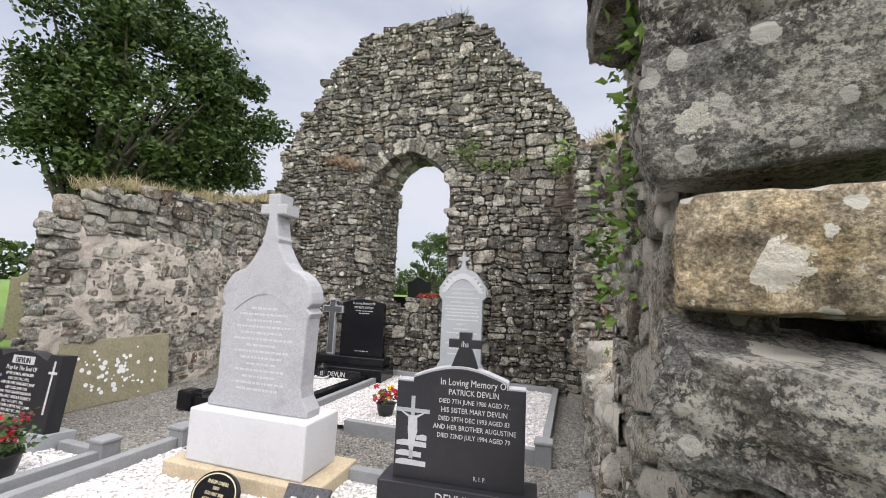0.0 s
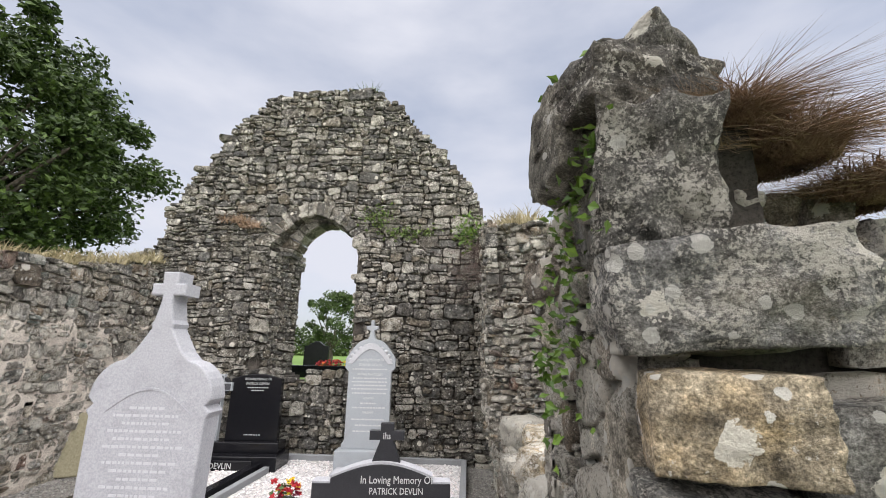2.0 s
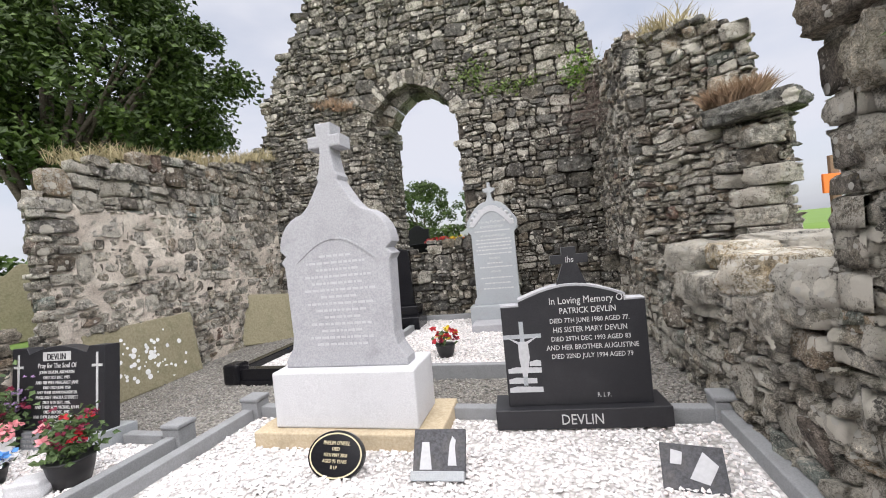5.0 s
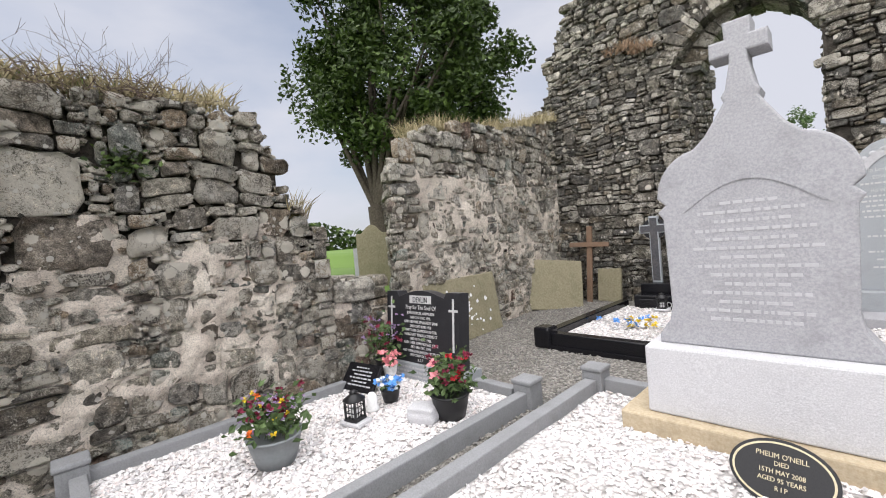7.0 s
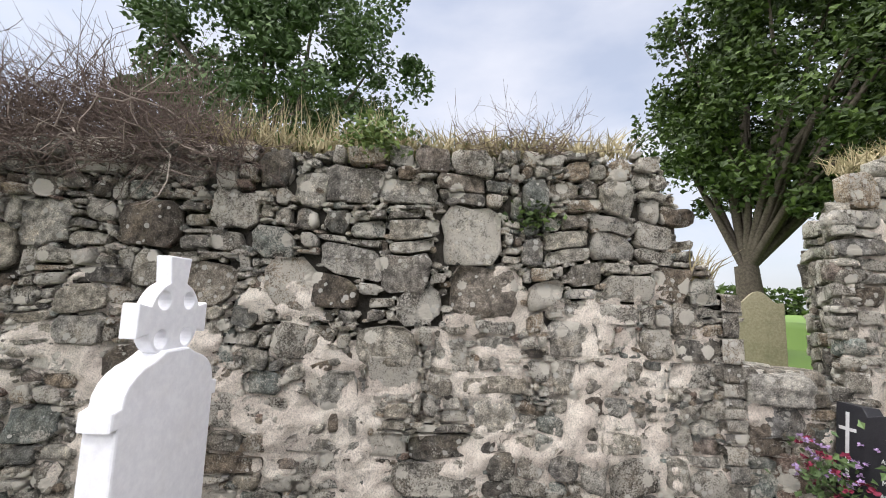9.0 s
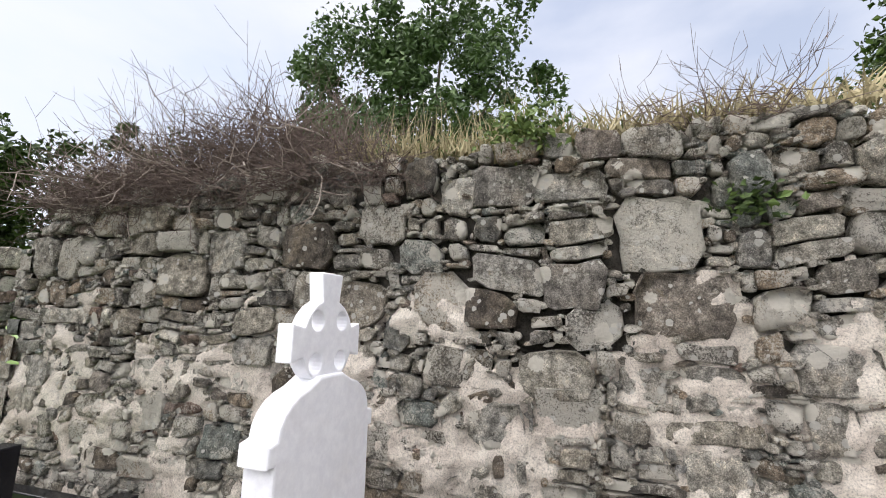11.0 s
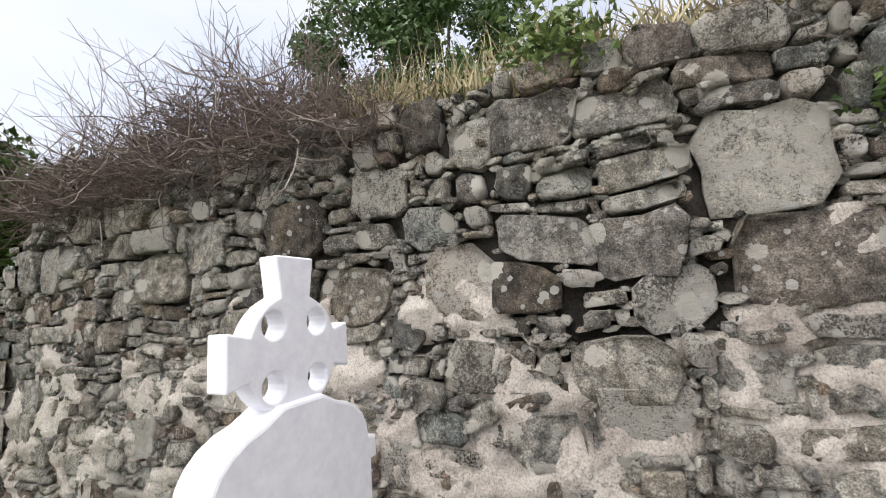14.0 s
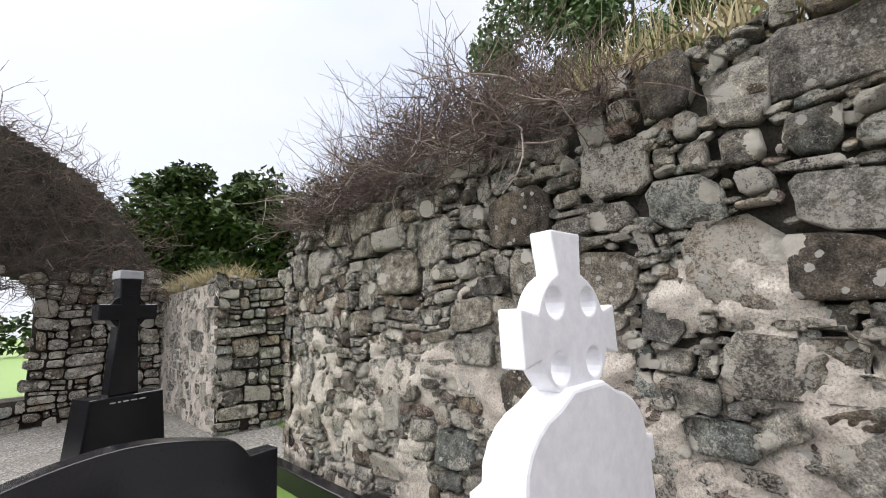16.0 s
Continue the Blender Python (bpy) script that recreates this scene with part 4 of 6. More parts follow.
boulder(core_up, "block", (0.84, 6.02, 2.16), (0.66, 0.36, 0.15), STONE_GABLE, -40, 41, 0.10, 0.74, 9, (0, -2), "long slab jutting from the broken wall end")
for k in range(6):
    boulder(core_up, "block", (0.92 + RNG.uniform(-.10, .08), 5.98 + RNG.uniform(-.05, .08), 1.16 + k * 0.155), (0.34 - .02 * k, 0.30, 0.15), (STONE, STONE_PALE)[k % 2], RNG.uniform(-60, 0), 50 + k, 0.11, 0.7, 6)
# stones along the sill of the north gap and loose blocks on wall tops
for k in range(12):
    boulder(wall_n, "boulder", (LX - 0.05 - 0.5 * RNG.random(), 3.95 + 0.75 * RNG.random(), 0.80 + 0.12 * RNG.random()), (RNG.uniform(.2, .42), RNG.uniform(.25, .45), RNG.uniform(.13, .22)), (STONE_PALE, STONE)[k % 2], RNG.uniform(-40, 40), 70 + k, 0.1, 0.6, 6)
for k in range(8):
    boulder(wall_n, "boulder", (LX - 0.12, 3.93 + 0.1 * k, 0.15 + 0.2 * (k % 3)), (0.3, 0.34, 0.24), STONE, RNG.uniform(-40, 40), 90 + k, 0.1, 0.6, 6)
plain_s = wall_core("wall_south_plain", (0.27, 0.2, 0), (0, -1), [(0, 7.4, 0, 1.3)], 0.75, MORTAR_DARK, "plain stretch of rubble side wall by the doorway")

# ---------------------------------------------------------------- grave enclosures
def kerb_run(name, place, turn, lengths, label, mat=CONCRETE, h=0.14, w=0.085, posts=()):
    k = thing(name, place, label, "kerb", turn=turn)
    for x0, x1, y0, y1 in lengths:
        part("kerbstone", box(x0, x1, y0, y1, -0.03, h, 0.008), mat, k)
    for x, y in posts:
        p = part("corner_post", box(x - .075, x + .075, y - .075, y + .075, -0.03, h + .05, 0.006), mat, k)
        part("cap", box(x - .085, x + .085, y - .085, y + .085, h + .05, h + .085, 0.012), mat, p)
    return k


def chip_bed(name, x0, x1, y0, y1, z, label, count, seed):
    bed = grid_sheet(name, list(np.linspace(x0, x1, 24)), list(np.linspace(y0, y1, 24)), lambda x, y: z + 0.012 * noise.noise(Vector((x * 2.5, y * 2.5, 0))), CHIPS_BED)
    tagged(bed, label, "gravel", kind="stuff")
    pebbles("chippings", [(x0 + .02, x1 - .02, y0 + .02, y1 - .02)], count, 0.034, CHIPS, z, bed, seed=seed)
    return bed


kerb_run("grave_kerb", (0, 0, 0), 0, [(-3.24, -1.28, 5.10, 5.19), (-0.16, 0.12, 5.12, 5.21), (-3.36, -3.27, 1.2, 5.05), (0.12, 0.21, 2.75, 5.1)], "grey concrete kerb round a family grave of white chippings", posts=[(-3.31, 5.13), (0.17, 5.17)])
chip_bed("grave_bed", -3.27, 0.12, 2.2, 5.1, 0.05, "white marble chippings filling a kerbed grave", 15000, 5)
kerb_run("grave_kerb", (0, 0, 0), 0, [(-2.25, -0.16, 6.12, 6.20), (-0.24, -0.16, 6.25, 8.9), (-3.0, -0.2, 8.86, 8.94), (-2.98, -2.90, 6.2, 8.86)], "grey concrete kerb round the grave below the gable", posts=[(-0.2, 6.17)])
chip_bed("grave_bed", -2.9, -0.24, 6.2, 8.86, 0.06, "white marble chippings below the gable window", 6500, 6)
kerb_run("grave_kerb", (0, 0, 0), 0, [(-3.66, -3.58, 2.2, 4.62), (-5.0, -3.66, 2.22, 2.30), (-5.08, -5.0, 2.3, 4.6), (-4.1, -3.72, 4.62, 4.7)], "low grey concrete kerb round a grave by the side wall", h=0.12, posts=[(-3.62, 4.68), (-5.04, 2.24)])
chip_bed("grave_bed", -5.0, -3.66, 2.3, 4.62, 0.05, "white marble chippings strewn with pots and lanterns", 8000, 7)
pebbles("loose_gravel", [(-5.2, -3.4, 4.7, 6.0), (-3.58, -3.36, 1.8, 5.0), (-2.3, 0.2, 5.2, 6.12), (-0.16, 0.22, 5.2, 8.9), (-5.6, -4.5, 6, 8.9), (0.12, .3, 2.9, 5.2)], 14000, 0.026, PEBBLES, 0.0, floor, seed=9)


# ---------------------------------------------------------------- headstones
def latin_cross(cx, z0, z1, half, w, arm_z):
    return [(cx - w, z0), (cx + w, z0), (cx + w, arm_z - w), (cx + half, arm_z - w), (cx + half, arm_z + w), (cx + w, arm_z + w), (cx + w, z1), (cx - w, z1), (cx - w, arm_z + w), (cx - half, arm_z + w), (cx - half, arm_z - w), (cx - w, arm_z - w)]


def bars(parent, rows, x0, x1, mat, rng, y=-0.003, h=0.012):
    """Unreadable lines of lettering as rows of short bars."""
    for z, fill in rows:
        bm = bmesh.new()
        w = (x1 - x0) * fill
        x = (x0 + x1) / 2 - w / 2
        while x < (x0 + x1) / 2 + w / 2:
            ln = rng.uniform(0.012, 0.05)
            bmesh.ops.create_cube(bm, size=1, matrix=Matrix.Translation((x + ln / 2, y, z)) @ Matrix.Diagonal((ln, 0.003, h, 1)))
            x += ln + 0.012
        tagged(part("lettering", bm, mat, parent), kind="stuff")


# black granite headstone of the front grave
hs = thing("headstone", (-0.715, 5.03, 0.068), "dark granite headstone with white lettering and a carved crucifix", "headstone", "headstones", 5.2)
part("base", box(-0.55, 0.55, -0.07, 0.22, 0, 0.13, 0.006), GRANITE, hs)
body_profile = [(-0.46, 0.13), (0.46, 0.13), (0.46, 0.80), (0.34, 0.80)] + arc(0.34, 0.83, -0.34, 0.83, 0.085, 14) + [(-0.34, 0.80), (-0.46, 0.80)]
tablet = part("tablet", prism(body_profile, 0.0, 0.11, 0.004), GRANITE, hs)
crossb = part("top_cross", prism([(-0.12, 0.86), (0.12, 0.86), (0.045, 1.06), (0.12, 1.06), (0.12, 1.12), (0.045, 1.12), (0.045, 1.17), (-0.045, 1.17), (-0.045, 1.12), (-0.12, 1.12), (-0.12, 1.06), (-0.045, 1.06)], 0.03, 0.085, 0.003), GRANITE, hs)
crossb.location.x = 0.02
part("rim", prism([(a, b + .002) for a, b in arc(0.34, 0.83, -0.34, 0.83, 0.085, 14)] + [(a, b + .016) for a, b in arc(-0.34, 0.83, 0.34, 0.83, 0.085, 14)], -0.002, 0.105, 0), LIMESTONE, hs, "pale rock-pitched rim")
for sx in (-0.40, 0.40):
    part("rim", box(sx - .06, sx + .06, 0.002, 0.105, 0.80, 0.812, 0.002), LIMESTONE, hs)
lettering(crossb, "ihs", 0.0, 1.068, 0.06, 0.028)
for txt, z, sz, x in (("In Loving Memory Of", 0.80, 0.066, 0.10), ("PATRICK DEVLIN", 0.735, 0.056, 0.10), ("DIED 7TH JUNE 1980 AGED 77.", 0.675, 0.044, 0.105), ("HIS SISTER MARY DEVLIN", 0.613, 0.050, 0.105), ("DIED 29TH DEC 1993 AGED 83", 0.555, 0.044, 0.105), ("AND HER BROTHER AUGUSTINE", 0.497, 0.047, 0.11), ("DIED 22ND JULY 1994 AGED 79", 0.440, 0.044, 0.105), ("R. I. P.", 0.178, 0.04, 0.16)):
    lettering(hs, txt, x, z, sz, -0.001)
lettering(hs, "DEVLIN", 0.0, 0.032, 0.095, -0.071)
# carved panel: a plain cross with a simple pale shape and rocks
part("carving", prism(latin_cross(-0.335, 0.27, 0.70, 0.125, 0.014, 0.60), -0.002, 0.003, 0), GREY_PANEL, hs)
part("carving", prism([(-0.44, .60), (-0.36, .565), (-0.31, .565), (-0.225, .60), (-0.30, .55), (-0.295, .46), (-0.32, .33), (-0.35, .33), (-0.365, .46), (-0.365, .55)], -0.004, 0.002, 0), LETTER_FAINT, hs)
for zz, xx0, xx1 in ((0.245, -0.445, -0.225), (0.305, -0.445, -0.26), (0.375, -0.445, -0.225), (0.42, -0.30, -0.225)):
    part("carving", prism([(xx0, zz - .02), (xx1, zz - .022), (xx1, zz + .012), (xx0 + .05, zz + .02), (xx0, zz + .008)], -0.002, 0.002, 0), LETTER_FAINT, hs)

# tall limestone monument
mon = thing("monument", (-2.26, 4.80, 0.05), "tall weathered grey limestone headstone topped by a small cross", "headstone", "headstones", 1, (0, 0))
part("footing", box(-0.66, 0.68, -0.17, 0.42, -0.02, 0.11, 0.012, 0.008, 3), SANDSTONE, mon, "yellowish sandstone footing slab")
part("plinth", box(-0.52, 0.53, -0.10, 0.33, 0.11, 0.50, 0.014, 0.004, 3), PLINTH, mon, "pale tooled limestone plinth")
half = [(0.46, 0.50), (0.46, 0.55), (0.40, 0.64), (0.385, 0.72), (0.40, 1.22), (0.425, 1.26), (0.385, 1.30), (0.425, 1.34)]
half += [(0.425 - 0.225 * (1 - math.cos(a)), 1.34 + 0.25 * math.sin(a)) for a in np.linspace(0.1, 1.45, 7)]
half += [(0.17, 1.645), (0.11, 1.74), (0.075, 1.80), (0.085, 1.83), (0.065, 1.86), (0.04, 1.99)]
top = [(0.04, 2.03), (0.125, 2.03), (0.125, 2.115), (0.055, 2.115), (0.06, 2.20)]
prof = half + top + [(-x, z) for x, z in reversed(top)] + [(-x, z) for x, z in reversed(half)]
shaft = part("shaft", prism(prof, 0.0, 0.17, 0.012), LIMESTONE, mon)
part("panel_moulding", prism([(-0.30, 1.25)] + arc(-0.30, 1.25, 0.30, 1.25, 0.16, 12)[1:] + arc(0.285, 1.25, -0.285, 1.25, 0.145, 12), -0.006, 0.004, 0), LIMESTONE, mon)
bars(mon, [(1.28 - 0.0475 * i, (0.4, 0.75, 0.5, 0.8, 0.65, 0.85, 0.45, 0.8, 0.6)[i % 9]) for i in range(14)], -0.30, 0.30, LETTER_FAINT, RNG, -0.001, 0.016)

# silver headstone below the gable
g3 = thing("headstone", (-1.60, 8.32, 0.06), "silver-grey granite headstone with an ornate arched top", "headstone", "headstones", 2)
part("base", box(-0.42, 0.42, -0.12, 0.14, 0, 0.30, 0.01), GREY_PANEL, g3)
part("step", box(-0.36, 0.36, -0.50, -0.12, 0, 0.10, 0.01), LIMESTONE, g3)
pr = [(-0.36, 0.30), (0.36, 0.30), (0.36, 0.36), (0.32, 0.42), (0.32, 1.36), (0.375, 1.42), (0.375, 1.55)] + arc(0.34, 1.60, 0.06, 1.84, 0.06, 5) + [(0.035, 1.90), (0.03, 1.96), (0.09, 1.99), (0.09, 2.03), (0.025, 2.04), (0.02, 2.12)]
pr = pr + [(-x, z) for x, z in reversed(pr[2:])]
part("tablet", prism(pr, 0.0, 0.10, 0.008), GREY_PANEL, g3)
part("frame", prism([(-0.34, 1.48)] + arc(-0.34, 1.48, 0.34, 1.48, 0.30, 14)[1:] + arc(0.27, 1.47, -0.27, 1.47, 0.22, 14), -0.012, 0.004, 0.002), LETTER_FAINT, g3, "pale carved arch border")
for k in range(11):
    a = math.pi * (0.06 + 0.088 * k)
    V, F = lathe([(0.03, -0.006), (0.03, 0.004), (0.012, 0.008)], 8)
    ob = part("rosette", mesh_of("rosette", V, F, LETTER_FAINT), None, g3)
    ob.matrix_local = pose(0.305 * math.cos(a), -0.004, 1.48 + 0.26 * math.sin(a), 90, 0, 0)
for txt, z, sz in (("In Loving Memory Of", 1.52, 0.055), ("EDWARD DEVLIN", 1.445, 0.052), ("HIS WIFE MARY ELLEN", 1.31, 0.046), ("ELIZABETH", 0.98, 0.04), ("WILLIAM", 0.78, 0.046)):
    lettering(g3, txt, 0, z, sz, -0.001)
bars(g3, [(1.40, .9), (1.27, .85), (1.22, .9), (1.17, .8), (1.12, .9), (1.06, .85), (0.92, .4), (0.86, .8), (0.70, .8), (0.62, .6), (0.54, .7)], -0.29, 0.29, LETTER, RNG, -0.001, 0.018)

# polished black grave beside it
bg = thing("black_headstone", (-3.46, 8.45, 0.06), "polished black granite headstone with a carved Celtic cross", "headstone", "headstones", 4)
part("base", box(-0.70, 0.62, -0.34, 0.2, 0, 0.20, 0.012), BLACK, bg)
part("base", box(-0.66, 0.56, -0.14, 0.18, 0.20, 0.34, 0.01), BLACK, bg)
part("tablet", prism([(-0.30, 0.34), (0.48, 0.34), (0.46, 1.22)] + arc(0.46, 1.22, -0.30, 1.22, 0.07, 10), 0.0, 0.10, 0.008), BLACK, bg)
part("name_plate", box(-0.62, 0.30, -0.40, -0.36, 0.02, 0.16, 0.008), BLACK, bg)
cr = part("celtic_cross", prism(latin_cross(-0.46, 0.34, 1.28, 0.19, 0.06, 1.10), -0.05, 0.04, 0.008), GREY_PANEL, bg)
part("carved_face", prism(latin_cross(-0.46, 0.37, 1.255, 0.172, 0.046, 1.10), -0.056, -0.048, 0.002), GRANITE_ROUGH, cr)
ring = [(-0.46 + 0.15 * math.cos(a), 1.10 + 0.15 * math.sin(a)) for a in np.linspace(0, 2 * math.pi, 25)] + [(-0.46 + 0.11 * math.cos(a), 1.10 + 0.11 * math.sin(a)) for a in np.linspace(2 * math.pi, 0, 25)]
part("ring", prism(ring, -0.03, 0.03, 0), GRANITE, cr)
for txt, z, sz in (("In Loving Memory Of", 1.20, 0.055), ("PATRICK DEVLIN", 1.13, 0.055)):
    lettering(bg, txt, 0.10, z, sz, -0.001, LETTER)
bars(bg, [(1.09, 0.5), (1.05, 0.3), (0.42, 0.4)], -0.2, 0.4, LETTER, RNG, -0.001, 0.012)
lettering(bg, "DEVLIN", -0.12, 0.055, 0.11, -0.402)
bk = thing("grave_kerb", (0, 0, 0), "polished black granite kerb round a grave", "kerb")
for q in ((-4.38, -4.26, 6.05, 8.2), (-3.16, -3.04, 6.0, 8.2), (-4.24, -3.18, 6.02, 6.14)):
    part("kerbstone", box(*q, 0.0, 0.17, 0.01), BLACK, bk)
    part("footing", box(q[0] - .03, q[1] + .03, q[2] - .03, q[3] + .03, -0.01, 0.05, 0.004), BLACK, bk)
for x in (-4.32, -3.10):
    part("corner_block", box(x - .10, x + .10, 5.97, 6.17, 0.0, 0.23, 0.03), BLACK, bk)
chip_bed("grave_bed", -4.26, -3.16, 6.14, 8.1, 0.09, "white chippings inside the black kerb", 1800, 8)

# headstone by the side wall
h2 = thing("headstone", (-4.64, 4.52, 0.05), "dark granite headstone with pale lettering and carved crosses", "headstone", "headstones", 2, (-6, 0))
part("base", box(-0.50, 0.50, -0.05, 0.24, -0.02, 0.13, 0.006), GREY_PANEL, h2, "grey base plinth with worn lettering")
part("tablet", prism([(-0.47, 0.13), (0.47, 0.13), (0.47, 0.77), (0.32, 0.77)] + arc(0.29, 0.72, -0.29, 0.72, 0.06, 10) + [(-0.32, 0.77), (-0.47, 0.77)], 0.0, 0.12, 0.004), GRANITE, h2)
for sx in (-0.40, 0.40):
    part("carved_cross", prism(latin_cross(sx, 0.28, 0.72, 0.05, 0.010, 0.62), -0.003, 0.002, 0), LETTER, h2)
part("name_band", box(-0.14, 0.14, -0.003, 0.002, 0.665, 0.735, 0), LETTER, h2)
lettering(h2, "DEVLIN", 0, 0.675, 0.068, -0.005, GRANITE)
for txt, z, sz in (("Pray for The Soul Of", 0.61, 0.055), ("JOHN DEVLIN, ARDNUSIN", 0.565, 0.036), ("DIED 21ST DEC. 1915.", 0.525, 0.034), ("AND HIS WIFE MARGARET JANE", 0.485, 0.036), ("DIED 23RD JUNE 1958", 0.447, 0.034), ("AND THEIR GRANDDAUGHTER", 0.41, 0.034), ("MARGARET FINOLA STERRITT", 0.37, 0.038), ("DIED 16TH SEPT. 1985.", 0.333, 0.034), ("AND THEIR SON MICHAEL JOHN", 0.296, 0.036), ("DIED 3RD DEC. 1993", 0.26, 0.034), ("AND THEIR DAUGHTER MARY ELLEN", 0.222, 0.034), ("DIED 22ND OCT. 1996", 0.188, 0.034), ("R. I. P.", 0.15, 0.034)):
    lettering(h2, txt, 0, z, sz, -0.001)
bars(h2, [(0.10, .7), (0.065, .8), (0.03, .8)], -0.35, 0.35, LETTER_FAINT, RNG, -0.051, 0.016)

# old slabs against the north wall
s1 = thing("grave_slab", (-5.30, 5.95, 0.0), "old ochre sandstone grave slab spotted with white lichen against the wall", "slab", "grave slabs", 93, (-8, 0))
part("slab", box(-0.68, 0.68, 0, 0.10, 0, 0.78, 0.015, 0.012, 5), OLD_SLAB, s1)
bm = bmesh.new()
for k in range(60):
    m = Matrix.Translation((random.Random(k).gauss(-0.05, 0.22), -0.004, max(.08, min(.7, random.Random(k + 99).gauss(0.36, 0.14))))) @ pose(0, 0, 0, 90)
    bmesh.ops.create_circle(bm, cap_ends=True, segments=8, radius=random.Random(k + 7).uniform(0.008, 0.034), matrix=m)
part("lichen", bm, PETALS["white"], s1, "white crusts of lichen")
s2 = thing("grave_slab", (-5.32, 8.0, 0.0), "tilted old sandstone slab leaning on the wall", "slab", "grave slabs", 52, (-12, 7))
part("slab", box(-0.46, 0.46, 0, 0.09, -0.02, 0.80, 0.02, 0.012, 5), OLD_SLAB, s2)
wc = thing("wooden_cross", (-5.12, 8.72, 0.0), "plain weathered wooden cross leaning against the gable", "cross", turn=8, lean=(-5, 2))
part("upright", box(-0.045, 0.045, 0, 0.045, 0, 1.28, 0.005), WOOD, wc)
part("crossbar", box(-0.33, 0.33, -0.03, 0.0, 0.93, 1.01, 0.005), WOOD, wc)
s3 = thing("grave_slab", (-4.85, 8.86, 0.0), "small old slab leaning on the gable", "slab", "grave slabs", 0, (-8, 0))
part("slab", box(-0.2, 0.2, 0, 0.07, 0, 0.55, 0.02, 0.01, 4), OLD_SLAB, s3)


# white Celtic cross headstone, whose arms reach along the church
cc = thing("celtic_cross_headstone", (-4.44, 0.86, 0.0), "white marble headstone topped by a ringed Celtic cross", "headstone", "headstones", 176, (0, 0))
hp = [(0.30, 0.0), (0.30, 0.86), (0.33, 0.86), (0.33, 0.93)] + [(0.29 - 0.19 * (1 - math.cos(a)), 0.94 + 0.15 * math.sin(a)) for a in np.linspace(0.0, 1.35, 6)] + [(0.075, 1.12)]
pp = [(x, z) for x, z in hp]
part("tablet", prism(pp + [(-x, z) for x, z in reversed(pp)], 0.0, 0.13, 0.010), WHITE_MARBLE, cc)
CROSS_Z = 1.25
outline = []
for quarter in range(4):
    # one arm's end, then the ring as far as the next arm
    reach = (0.225, 0.275, 0.225, 0.20)[quarter]
    tip, root = (0.072, 0.056) if quarter != 3 else (0.10, 0.075)
    a = quarter * math.pi / 2
    arm = [(math.sqrt(0.168 ** 2 - root ** 2), -root), (reach, -tip), (reach, tip), (math.sqrt(0.168 ** 2 - root ** 2), root)]
    arm += [(0.168 * math.cos(t), 0.168 * math.sin(t)) for t in np.linspace(0.55, math.pi / 2 - 0.55, 6)]
    outline += [(x * math.cos(a) - z * math.sin(a), CROSS_Z + x * math.sin(a) + z * math.cos(a)) for x, z in arm]
cross = part("cross", pierced(outline, [(sx * 0.082, CROSS_Z + sz * 0.082, 0.040) for sx in (-1, 1) for sz in (-1, 1)], 0.028, 0.100), WHITE_MARBLE, cc)
edge = cross.modifiers.new("worn_edge", "BEVEL")
edge.width, edge.segments, edge.limit_method = 0.006, 2, "ANGLE"
part("base", box(-0.40, 0.40, -0.06, 0.20, 0.0, 0.20, 0.01), WHITE_MARBLE, cc)

# black cross and headstones towards the west end
bc = thing("black_cross_monument", (-3.83, -1.70, 0.0), "polished black granite Celtic cross on a tapered base", "headstone", "headstones", 196)
part("base", box(-0.36, 0.36, -0.2, 0.22, 0, 0.30, 0.01), BLACK, bc)
part("pedestal", prism([(-0.24, 0.30), (0.24, 0.30), (0.18, 0.96), (-0.18, 0.96)], -0.10, 0.12, 0.01), BLACK, bc)
shaft_p = [(-0.075, 0.96), (0.075, 0.96), (0.05, 1.38), (0.15, 1.38), (0.15, 1.47), (0.05, 1.47), (0.055, 1.62), (-0.055, 1.62), (-0.05, 1.47), (-0.15, 1.47), (-0.15, 1.38), (-0.05, 1.38)]
xc = part("cross", prism(shaft_p, -0.04, 0.05, 0.006), BLACK, bc)
# Matt pale cap: sky reflected on the polished top, put into the colour.
part("cap", box(-0.062, 0.062, -0.045, 0.055, 1.62, 1.67, 0.004), LIMESTONE, xc, "pale cap coloured as reflected sky")
rg = [(0.10 * math.cos(a), 1.425 + 0.10 * math.sin(a)) for a in np.linspace(0, 2 * math.pi, 25)] + [(0.075 * math.cos(a), 1.425 + 0.075 * math.sin(a)) for a in np.linspace(2 * math.pi, 0, 25)]
part("ring", prism(rg, -0.03, 0.04, 0), BLACK, xc)
bars(bc, [(0.93, 0.6)], -0.15, 0.15, LETTER_FAINT, RNG, -0.102, 0.006)
part("book", prism([(-0.2, 0.55), (-0.44, 0.66), (-0.44, 0.70), (-0.2, 0.63)], -0.3, -0.2, 0.004), BLACK, bc)
b2 = thing("black_headstone", (-3.72, -0.42, 0.0), "black granite headstone with a low curved top seen from behind", "headstone", "headstones", 186)
part("tablet", prism([(-0.5, 0.0), (0.5, 0.0), (0.5, 0.79), (0.38, 0.79), (0.36, 0.82)] + arc(0.32, 0.86, -0.42, 0.86, 0.07, 12) + [(-0.5, 0.84)], 0, 0.10, 0.006), BLACK, b2)
part("base", box(-0.56, 0.56, -0.08, 0.18, 0, 0.14, 0.01), BLACK, b2)
b3 = thing("black_headstone", (-2.85, -1.1, 0.0), "black granite grave surround with pale reflections", "headstone", "headstones", 190)
part("tablet", prism([(-0.4, 0.0), (0.4, 0.0), (0.4, 0.8)] + arc(0.4, 0.8, -0.4, 0.8, 0.08, 10), 0, 0.10, 0.006), BLACK, b3)
